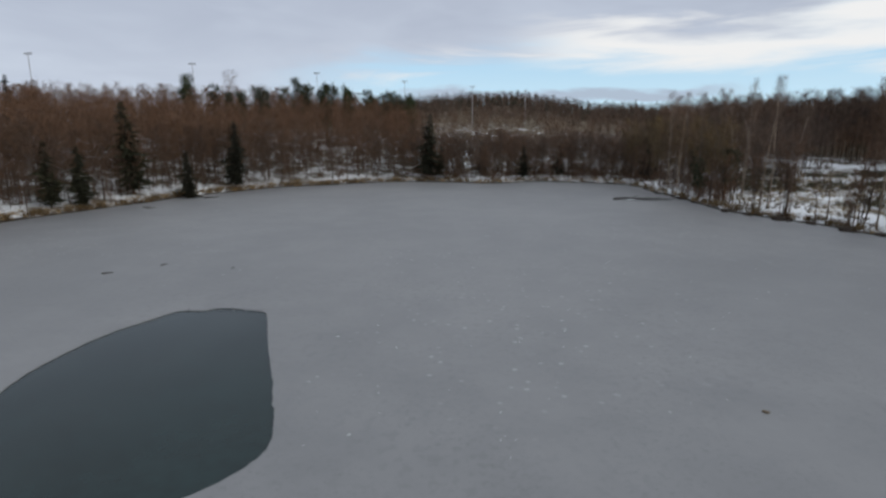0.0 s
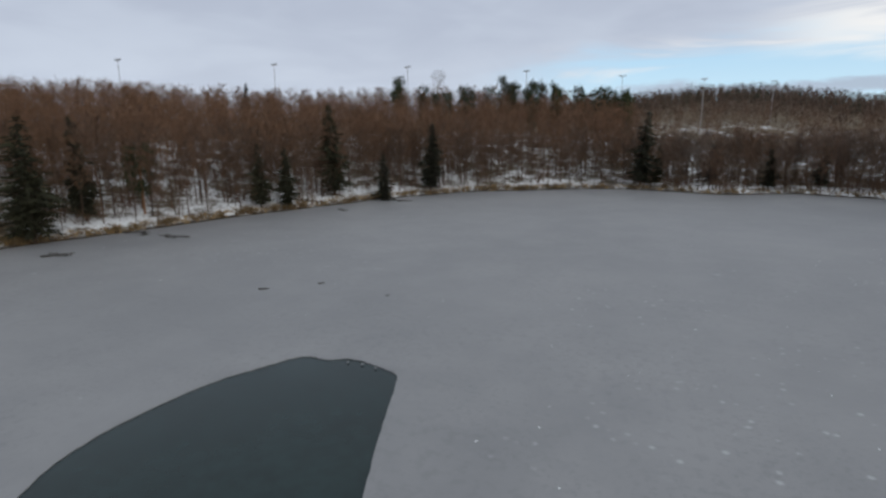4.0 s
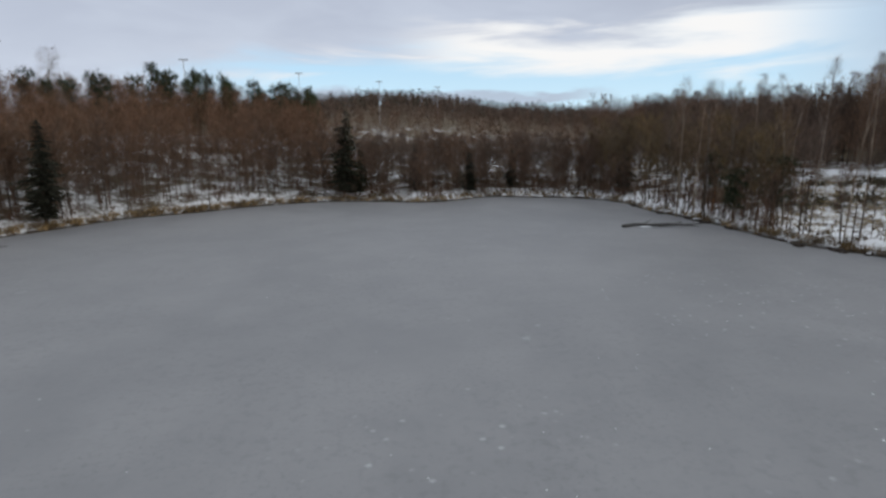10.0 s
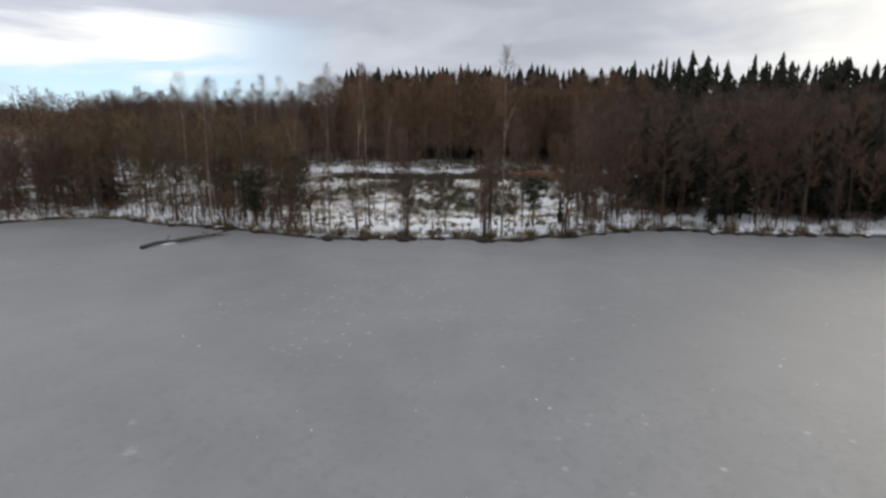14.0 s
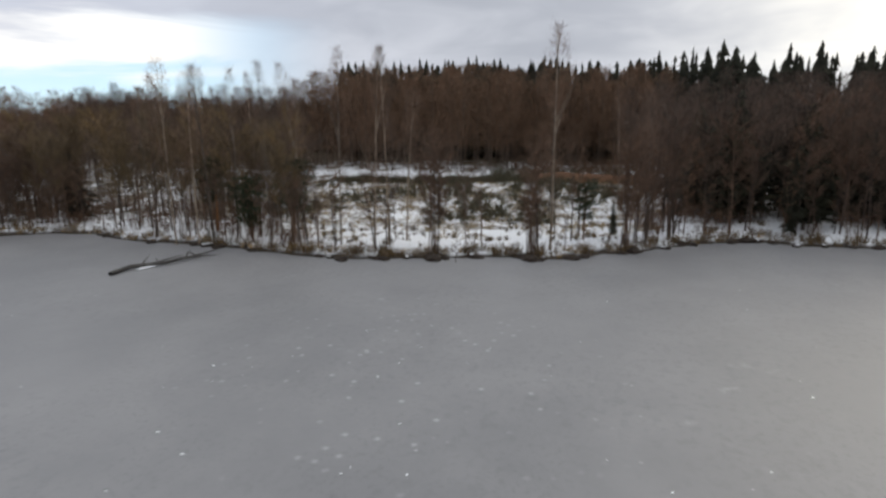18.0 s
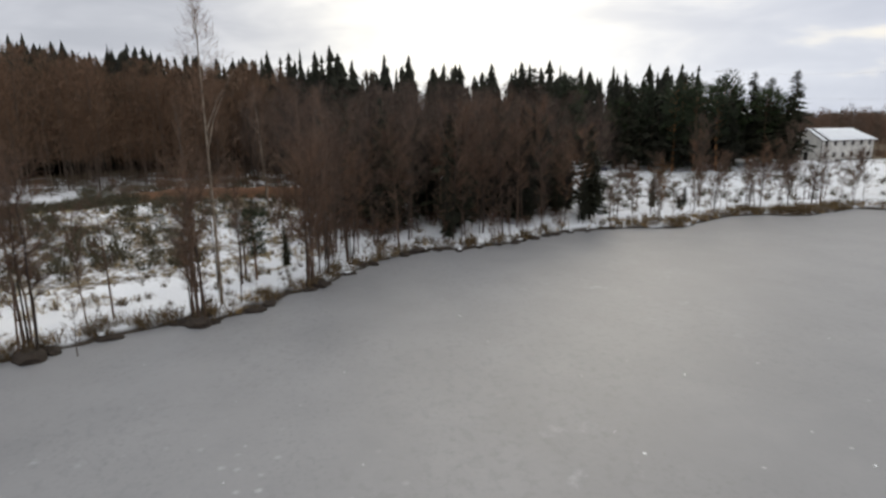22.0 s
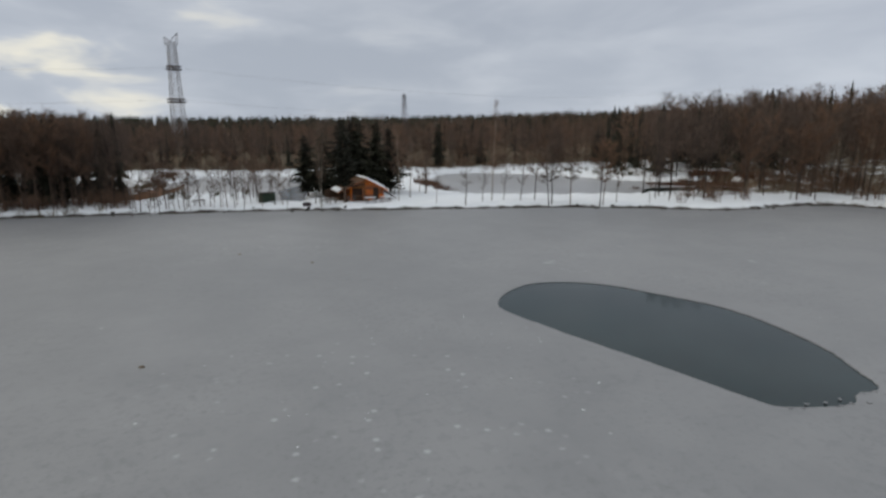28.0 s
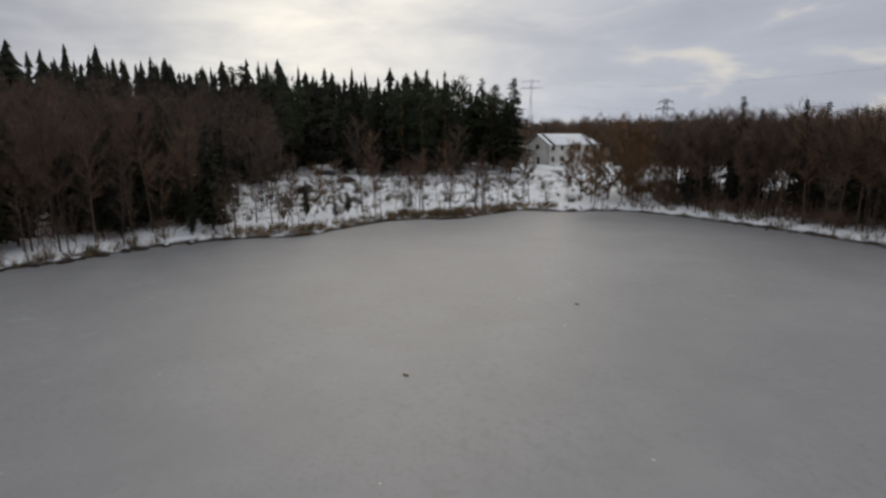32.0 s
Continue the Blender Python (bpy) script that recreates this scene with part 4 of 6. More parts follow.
for n, (count, turns, reach, kind, low, high, apart) in enumerate(FRONT):
    places, rng = scatter(count, turns, reach, 100 + n, apart, clear_spot)
    for x, y in places:
        tree(kind, x, y, low + (high - low) * rng.random())


def woods(name, label, bands, makers, mats, seed):
    """A whole stand in one mesh: trunks and crowns of a few individuals, repeated at varied size and turn."""
    verts, tris, index, n = [], [], [], 0
    for b, (count, turns, reach, low, high) in enumerate(bands):
        places, rng = scatter(count, turns, reach, seed + b, 0, clear_spot)
        z = ground(places)[0]
        for (x, y), h in zip(places, z):
            (wv, wt), (fv, ft), tall = makers[rng.integers(len(makers))]
            s, a = (low + (high - low) * rng.random()) / tall, rng.random() * 6.283
            wide = s * (0.8 + 0.6 * rng.random() ** 2)
            c, q = math.cos(a) * wide, math.sin(a) * wide
            turn = np.array([[c, q, 0], [-q, c, 0], [0, 0, s]], np.float32)
            for k, (v, t) in enumerate(((wv, wt), (fv, ft))):
                verts.append(v @ turn + np.array((x, y, h), np.float32))
                tris.append(t + n)
                index.append(np.full(len(t), k, np.int32))
                n += len(v)
    me = mesh_of(name, np.concatenate(verts), np.concatenate(tris), mats, np.concatenate(index))
    tagged(new(name, me), label, "woods", kind="stuff")


def simple(maker):
    wood, fine, tall = maker
    return wood.arrays(), fine.arrays(), tall


LIGHT_TREES = [simple((*haze_tree(200 + i, 13, 330, 0.17 + 0.025 * (i % 3), 0.34 + 0.05 * (i % 3), 1.1, 0.055), 13)) for i in range(6)]
SLOPE_TREES = [simple((*haze_tree(210 + i, 13, 330, 0.17 + 0.02 * (i % 3), 0.40 + 0.06 * (i % 3), 1.1, 0.055), 13)) for i in range(6)]
FAR_TREES = [simple((*haze_tree(220 + i, 13, 110, 0.24, 0.2, 1.5, 0.13), 13)) for i in range(5)]
HILL_TREES = [simple((*haze_tree(230 + i, 13, 24, 0.26, 0.15, 2.6, 0.45), 13)) for i in range(5)]
LIGHT_SPRUCE = [simple((*skirt_spruce(240 + i, 20, 0.155 + 0.02 * i, 15, 7), 20)) for i in range(5)]
FAR_SPRUCE = [simple((*skirt_spruce(250 + i, 14, 0.25, 6, 4), 14)) for i in range(4)]
woods("slope_woods", "brown leafless wood with thin dark stems on the north-west slope",
      [(900, (96, 195), (5, 50), 12, 14.8)], SLOPE_TREES, [M_ALDER, M_TWIG], 310)
woods("young_woods", "dense brown young growth under the wood of the north-west shore",
      [(400, (92, 152), (2.5, 24), 5, 9.5), (170, (152, 196), (2.5, 22), 4, 8), (150, (62, 94), (2, 16), 5, 8.5)], LIGHT_TREES, [M_ALDER, M_TWIG], 312)
woods("bare_woods", "brown leafless wood on the slopes behind the shore",
      [(260, (62, 99), (8, 30), 8, 10.5), (200, (44, 66), (8, 60), 9, 13), (100, (42, 60), (57, 84), 14, 18), (230, (338, 12), (9, 60), 12, 18),
       (330, (283, 304), (4, 34), 10, 14), (120, (214, 229), (14, 75), 9, 14), (520, (222, 316), (74, 112), 9, 13), (300, (198, 230), (8, 75), 13, 18), (30, (318, 340), (50, 90), 9, 14)],
      LIGHT_TREES, [M_ALDER, M_TWIG], 300)
# twig colour lightened here to stand in for light on the wood
woods("larch_woods", "tall brown leafless wood behind the snowy field, twig colour lightened",
      [(300, (6, 42), (57, 84), 16, 21), (220, (4, 46), (55, 66), 7, 13)], LIGHT_TREES, [M_LBARK, M_LIGHT_TWIG], 320)
woods("dark_conifer_woods", "dark spruce and pine wood along the ridge",
      [(240, (325, 8), (62, 110), 19, 25), (360, (6, 38), (78, 108), 20.5, 24), (30, (32, 50), (92, 124), 13, 17), (9, (283, 302), (6, 24), 11, 14), (110, (319, 345), (56, 95), 13, 20), (90, (340, 8), (7, 60), 9, 16), (170, (222, 305), (84, 180), 9, 13), (80, (198, 234), (20, 110), 13, 18)],
      LIGHT_SPRUCE, [M_ALDER, M_SPRUCE], 340)
for n, (count, turns, reach, kind, low, high, wide) in enumerate([(26, (318, 343), (43, 56), "spruce", 14, 22, 1.4), (14, (318, 341), (42, 54), "pine", 14, 20, 1.2), (24, (341, 6), (3, 22), "spruce", 8, 15, 1.2), (7, (285, 302), (4, 16), "spruce", 8, 13, 1.1)]):
    places, rng = scatter(count, turns, reach, 360 + n, 2.5, clear_spot)
    for x, y in places:
        tree(kind, x, y, low + (high - low) * rng.random(), "dark %s at the edge of the south-east wood" % kind, None, wide)
woods("far_bare_woods", "distant brown woods on the hills",
      [(520, (96, 195), (45, 100), 12, 14.5), (330, (60, 99), (32, 120), 6.5, 9.5), (420, (8, 66), (85, 150), 13, 17), (420, (222, 316), (105, 190), 10, 13), (220, (198, 232), (50, 130), 13, 17),
       (650, (300, 345), (92, 300), 11, 15), (420, (36, 62), (58, 150), 11, 15), (500, (222, 316), (76, 125), 9, 12.5)], FAR_TREES, [M_TWIG, M_TWIG], 380)
woods("hill_woods", "hazy brown woods on the far hills",
      [(1900, (0, 360), (190, 420), 10, 13), (1500, (222, 316), (150, 420), 9, 12), (1500, (0, 360), (400, 900), 10, 14), (1500, (48, 115), (185, 420), 9, 12), (600, (55, 100), (110, 190), 7, 10)], HILL_TREES, [M_TWIG, M_TWIG], 390)
woods("far_conifer_woods", "distant dark conifer woods on the skyline",
      [(150, (0, 360), (220, 420), 9, 12), (520, (58, 108), (230, 420), 7, 9.5), (1500, (200, 318), (250, 480), 8, 11.5), (200, (300, 346), (150, 420), 11, 15), (2200, (0, 360), (420, 1000), 9, 13), (1800, (200, 320), (420, 1000), 9, 13)], FAR_SPRUCE, [M_ALDER, M_SPRUCE], 400)
tagged(sheet_with_hole("wet_ice", rounded([(3.4, -42.4), (-0.3, -42.1), (-2.0, -47), (-4.6, -62), (-3, -72), (2.5, -62), (3.2, -48)], 4, 0.2, 9), None, 0.308, 0.004, M_WETICE), "wet shining ice at the near end of the pond", "ice", kind="structure")
WEST_WATER = [(-63.6, -34.6), (-72.5, -31.6), (-80.6, -28.8), (-89, -36.5), (-81, -41.5), (-71, -42.5), (-66, -38.5)]
tagged(sheet_with_hole("pond_water", rounded(WEST_WATER, 4, 0.2, 9), None, 0.312, 0.004, M_WATER), "dark open water at the end of the pond", "water", kind="structure")
rng = np.random.default_rng(66)
for k in range(26):
    x = 26 - 25 * rng.random()
    tree("sapling", x, -41.5 - 4 * rng.random() - (4 if x > 14 else 0), 5.5 + 3 * rng.random(), "thin bare alder between the lake and the pond", 1.5)
for x, y, h in [(-17, -47, 9), (-19.5, -52, 8), (-21.5, -46, 6), (-24, -50, 7), (-20, -60, 9), (-24, -66, 8), (-18, -72, 10), (-14, -60, 9), (-12, -70, 9), (-10, -80, 10), (-22, -82, 10)]:
    tree("alder", x, y, h, "bare alder on the snowy bank between the ponds")


# ---- low growth ----
def drifts(p):
    """Uneven patches, so that growth stands in groups."""
    x, y = p.T
    return np.sin(0.21 * x + 2.0 * np.sin(0.13 * y)) + np.sin(0.27 * y + 1.7 * np.sin(0.17 * x)) > -0.15



def low_growth(name, label, category, spots, maker, mat, sizes, seed):
    """Tufts or bushes of one kind in one mesh."""
    rng, soup = np.random.default_rng(seed), Soup()
    stock_of = [maker(seed + i).arrays() for i in range(4)]
    z = ground(spots)[0]
    for (x, y), h in zip(spots, z):
        v, t = stock_of[rng.integers(4)]
        s, a = sizes[0] + (sizes[1] - sizes[0]) * rng.random(), rng.random() * 6.283
        c, q = math.cos(a) * s, math.sin(a) * s
        soup.put(v @ np.array([[c, q, 0], [-q, c, 0], [0, 0, s]]) + (x, y, h - 0.05), t)
    tagged(new(name, soup.mesh(name, mat)), label, category, kind="stuff")


low_growth("shore_reeds", "dry straw-coloured reeds and grass along the water's edge", "reeds",
           np.vstack([scatter(560, (94, 194), (0.3, 1.9), 501)[0], scatter(140, (45, 94), (0.3, 2.0), 502)[0], scatter(45, (340, 46), (0.3, 2.2), 503)[0], scatter(150, (312, 340), (0.3, 3), 504)[0]]),
           lambda i: shrub(i, 0.55, 16, 8, 0.035), M_REED, (0.6, 1.5), 510)
low_growth("dead_grass", "tufts of dead brown grass standing out of the snow", "grass",
           np.vstack([scatter(260, (312, 345), (3, 50), 522)[0], scatter(260, (0, 50), (2.5, 12), 525)[0], scatter(300, (52, 110), (2, 30), 523)[0], scatter(350, (215, 245), (46, 75), 524)[0]]),
           lambda i: shrub(i, 0.6, 14, 14, 0.04), M_SHRUB, (0.5, 1.3), 530)
low_growth("field_grass", "straw-coloured dead grass standing out of the thin snow", "grass",
           np.vstack([scatter(3600, (8, 54), (11, 47), 521)[0], scatter(500, (10, 50), (5, 12), 526, 0, drifts)[0]]), lambda i: shrub(i, 0.6, 18, 10, 0.022), M_STRAW, (0.4, 1.0), 535)
low_growth("bank_brush", "dark tangled twigs and roots on the banks", "undergrowth",
           np.vstack([scatter(330, (344, 66), (0.2, 1.4), 541)[0], scatter(430, (94, 194), (0.1, 1.1), 542)[0], scatter(120, (66, 94), (0.2, 3), 543)[0], scatter(110, (285, 342), (0.2, 1.8), 544)[0], scatter(150, (316, 325.5), (0.2, 3.2), 545)[0], scatter(150, (312, 340), (0.2, 2.6), 546)[0], scatter(120, (312, 340), (3, 40), 547)[0]]),
           lambda i: shrub(i, 0.9, 14, 40, 0.035), M_SHRUB, (0.5, 1.4), 550)
low_growth("field_bushes", "low green-brown bushes scattered over the snowy field", "bushes",
           np.vstack([scatter(560, (10, 52), (13, 46), 561, 0, drifts)[0], scatter(330, (8, 24), (28, 56), 565)[0], scatter(420, (20, 52), (42.5, 46.5), 566)[0], scatter(170, (308, 344), (5, 45), 562)[0], scatter(90, (262, 292), (10, 50), 563)[0], scatter(60, (222, 250), (50, 80), 564)[0]]),
           lambda i: shrub(i, 1.3, 16, 64, 0.075), M_HEATH, (0.3, 1.15), 570)
rng = np.random.default_rng(71)
rust = np.vstack([np.column_stack([-66 - 27 * rng.random(900), -36 - 15 * rng.random(900)]), np.column_stack([20 + 8 * rng.random(120), -58 - 44 * rng.random(120)]), np.column_stack([-5 - 3 * rng.random(60), -56 - 40 * rng.random(60)]),
                  np.column_stack([-30 + 3 * rng.random(50), -44 - 30 * rng.random(50)])])
rust = rust[np.min([away(rust, line) for line in POND_LINES.values()], 0) > -0.3 - 9 * ((rust[:, 0] < -66) & (rust[:, 1] < -40 - 0.25 * (rust[:, 0] + 72)))]
rust = rust[away(rust, np.array(WEST_WATER, float)) > 0.6]
low_growth("rusty_reeds", "rust-brown reeds round the frozen ponds", "reeds", rust, lambda i: shrub(i, 1.1, 22, 30, 0.06), M_RUST, (0.7, 1.6), 575)
low_growth("thicket", "bare brown thicket under the trees", "undergrowth",
           np.vstack([scatter(520, (96, 226), (3, 40), 581)[0], scatter(160, (342, 14), (2, 30), 582)[0], scatter(300, (48, 98), (2, 24), 583)[0], scatter(420, (283, 306), (2, 26), 584)[0], scatter(420, (222, 316), (75, 102), 586)[0], scatter(90, (212, 226), (8, 50), 587)[0], scatter(60, (8, 22), (45, 62), 585)[0]]),
           lambda i: shrub(i, 1.8, 14, 90, 0.035), M_TWIG, (0.7, 1.6), 590)


# ---- masts and pylons ----
def bar(soup, a, b, r, sides=4):
    soup.tube([a, b], [r, r], sides)


def floodlight_mast(x, y, top):
    base = float(ground([(x, y)])[0][0])
    root = new("floodlight_mast")
    root.location = (x, y, base)
    h = top - base
    pole = Soup()
    pole.tube([(0, 0, -0.3), (0, 0, h * 0.5), (0, 0, h)], [0.17, 0.13, 0.08], 8)
    part("pole", pole.mesh("pole", M_STEEL, True), None, root)
    cross = Soup()
    bar(cross, (-1.2, 0, h - 0.2), (1.2, 0, h - 0.2), 0.08)
    part("crossbar", cross.mesh("crossbar", M_STEEL), None, root)
    for k in (-0.9, -0.3, 0.3, 0.9):
        part("lamp", box(bmesh.new(), k, 0.2, h + 0.1, 0.34, 0.3, 0.3, 0.05), M_STEEL, root)
    return tagged(root, "tall thin grey floodlight mast behind the wood", "light mast", "floodlights of the sports ground")


for x, y, top in [(-175, 95, 33), (-141, 126, 32.3), (-115, 159.5, 33.2), (-81, 185.3, 33.4), (-45.8, 207.4, 32.6), (-15.4, 230, 31.6), (13, 250, 31), (39, 268, 30.6)]:
    floodlight_mast(x, y, top)


def lattice_leg_set(root, levels, widths, r, mat, turn=0.0):
    """Four legs, with crossed bracing on each face between the levels."""
    corners = [(1, 1), (-1, 1), (-1, -1), (1, -1)]
    for sx, sy in corners:
        leg = Soup()
        leg.tube([(sx * w / 2, sy * w / 2, z) for z, w in zip(levels, widths)], [r] * len(levels), 4)
        part("leg", leg.mesh("leg", mat), None, root)
    for f in range(4):
        (ax, ay), (bx, by) = corners[f], corners[(f + 1) % 4]
        brace = Soup()
        for (z0, w0), (z1, w1) in zip(zip(levels, widths), zip(levels[1:], widths[1:])):
            steps = max(1, round((z1 - z0) / (0.5 * (w0 + w1) * 1.1)))
            for k in range(steps):
                p, q = k / steps, (k + 1) / steps
                za, zb, wa, wb = z0 + (z1 - z0) * p, z0 + (z1 - z0) * q, w0 + (w1 - w0) * p, w0 + (w1 - w0) * q
                bar(brace, (ax * wa / 2, ay * wa / 2, za), (bx * wb / 2, by * wb / 2, zb), r * 0.6, 3)
                bar(brace, (bx * wa / 2, by * wa / 2, za), (ax * wb / 2, ay * wb / 2, zb), r * 0.6, 3)
                bar(brace, (ax * wb / 2, ay * wb / 2, zb), (bx * wb / 2, by * wb / 2, zb), r * 0.6, 3)
        part("bracing", brace.mesh("bracing", mat), None, root)


def truss(root, name, z, half, depth, high, r, mat):
    """A box truss that sticks out to both sides."""
    s = Soup()
    n = 6
    for sy in (-depth / 2, depth / 2):
        for zz in (0, high):
            bar(s, (-half, sy, z + zz), (half, sy, z + zz), r)
        for k in range(n):
            x0, x1 = -half + 2 * half * k / n, -half + 2 * half * (k + 1) / n
            bar(s, (x0, sy, z + (k % 2) * high), (x1, sy, z + ((k + 1) % 2) * high), r * 0.7, 3)
    for k in range(n + 1):
        x0 = -half + 2 * half * k / n
        bar(s, (x0, -depth / 2, z), (x0, depth / 2, z), r * 0.7, 3)
        bar(s, (x0, -depth / 2, z + high), (x0, depth / 2, z + high), r * 0.7, 3)
    part(name, s.mesh(name, mat), None, root)


def big_pylon(x, y, top, turn):
    base = float(ground([(x, y)])[0][0])
    root = new("power_pylon")
    root.matrix_basis = pose(x, y, base, 0, 0, turn)
    h = top - base
    levels, widths = [-0.5, h * 0.28, h * 0.44, h * 0.72, h * 0.90], [6.4, 4.7, 4.1, 3.1, 2.7]
    lattice_leg_set(root, levels, widths, 0.17, M_STEEL)
    truss(root, "lower_crossarm", h * 0.43, 3.2, 4.3, 1.4, 0.2, M_DARKSTEEL)
    truss(root, "upper_crossarm", h * 0.70, 2.6, 3.3, 1.4, 0.2, M_DARKSTEEL)
    head = Soup()
    for sx, peak in ((-1, 1.0), (1, 0.955)):
        for sy in (-1, 1):
            bar(head, (sx * 1.9, sy * 1.9, h * 0.90), (sx * 2.6, sy * 0.6, h * peak), 0.13)
            bar(head, (-sx * 1.9, sy * 1.9, h * 0.90), (sx * 2.6, sy * 0.6, h * peak), 0.10, 3)
        bar(head, (sx * 2.6, -0.6, h * peak), (sx * 2.6, 0.6, h * peak), 0.12)
    bar(head, (-1.9, 1.9, h * 0.92), (1.9, 1.9, h * 0.92), 0.15), bar(head, (-1.9, -1.9, h * 0.92), (1.9, -1.9, h * 0.92), 0.15)
    part("head", head.mesh("head", M_STEEL), None, root)
    return tagged(root, "tall grey steel lattice power pylon above the woods", "pylon", "pylons of the power line")


def small_pylon(x, y, top, arms, turn, width, label, mat=M_DARKSTEEL, r=0.14):
    base = float(ground([(x, y)])[0][0])
    root = new("power_pylon")
    root.matrix_basis = pose(x, y, base, 0, 0, turn)
    h = top - base
    lattice_leg_set(root, [-0.5, h * 0.55, h * 0.99], [width, width * 0.55, width * 0.35], 0.017 * width, mat)
    for f, half in arms:
        arm = Soup()
        for sx in (-1, 1):
            bar(arm, (0, 0.3, h * f + 0.9), (sx * half, 0, h * f), r)
            bar(arm, (0, 0.3, h * f - 0.3), (sx * half, 0, h * f), r)
            bar(arm, (sx * half, 0, h * f), (sx * half, 0, h * f - 1.4), r * 0.7)
        part("crossarm", arm.mesh("crossarm", mat), None, root)
    return tagged(root, label, "pylon", "pylons of the power line")


big_pylon(34.2, -214.2, 52.5, 24)
small_pylon(-49.7, -155.5, 26.0, [(0.97, 0.9), (0.84, 0.9)], 40, 3.0, "narrow dark lattice power mast beyond the ponds")
small_pylon(185.3, -199.8, 28.6, [(0.94, 3.4), (0.80, 4.2)], 20, 4.2, "dark power pylon with two crossarms on the horizon")
# the farthest pylon gets lighter steel and thinner arms to imitate haze
small_pylon(330.5, -236, 51.5, [(0.97, 7.0), (0.86, 8.5)], 50, 3.6, "distant power pylon with wide crossarms, paled to suggest haze", M_STEEL, 0.09)


def wire(a, b, sag, r=0.015):
    k = np.linspace(0, 1, 13)
    line = np.column_stack([a[0] + (b[0] - a[0]) * k, a[1] + (b[1] - a[1]) * k, a[2] + (b[2] - a[2]) * k - 4 * sag * k * (1 - k)])
    s = Soup()
    s.tube(line, [r] * 13, 3)
    tagged(new("power_line", s.mesh("power_line", M_DARKSTEEL)), "thin sagging power cable between the pylons", "cable", "cables of the power line")


for dz in (25.5, 38.5):
    for side in (-3.4, 3.4):
        wire((34.2 + side, -214.2, dz), (-330 + side, -330, dz + 6), 7)
        wire((34.2 + side, -214.2, dz), (330.5 + side, -236, dz + 10), 7)


# ---- the cabin on the dam ----
def quad_prism(bm, points, lift):
    """A slab over a four-sided outline, thickened upwards."""
    low = [bm.verts.new(p) for p in points]
    high = [bm.verts.new((p[0], p[1], p[2] + lift)) for p in points]
    bm.faces.new(low[::-1]), bm.faces.new(high)
    for i in range(4):
        j = (i + 1) % 4
        bm.faces.new((low[i], low[j], high[j], high[i]))
    return bm


def soft_slab(corners, lift, nx, ny, seed, edge=0.5):
    """A snow slab over four corners (two along each side), rounded to its rims and uneven."""
    rng, s = np.random.default_rng(seed), Soup()
    a, b, c, d = (np.array(p, float) for p in corners)
    grid = []
    for j in range(ny + 1):
        for i in range(nx + 1):
            u, v = i / nx, j / ny
            p = (a * (1 - u) + b * u) * (1 - v) + (d * (1 - u) + c * u) * v
            rim = min(1.0, min(u, 1 - u) * nx / 1.5 + edge, min(v, 1 - v) * ny / 1.5 + edge)
            grid.append(p + (0, 0, lift * rim * (0.85 + 0.3 * rng.random())))
    n0 = len(grid)
    base = [np.array(p) for p in ((a), (b), (c), (d))]
    tris = []
    for j in range(ny):
        for i in range(nx):
            k = j * (nx + 1) + i
            tris += [(k, k + 1, k + nx + 2), (k, k + nx + 2, k + nx + 1)]
    ring = [i for i in range(nx + 1)] + [(j + 1) * (nx + 1) - 1 for j in range(1, ny + 1)] + [ny * (nx + 1) + i for i in range(nx - 1, -1, -1)] + [j * (nx + 1) for j in range(ny - 1, 0, -1)]
    low = []
    for r in ring:
        i, j = r % (nx + 1), r // (nx + 1)
        u, v = i / nx, j / ny
        low.append((a * (1 - u) + b * u) * (1 - v) + (d * (1 - u) + c * u) * v)
    for q in range(len(ring)):
        w2 = (q + 1) % len(ring)
        tris += [(n0 + q, n0 + w2, ring[w2]), (n0 + q, ring[w2], ring[q])]
    s.put(np.array(grid + low), tris)
    return s


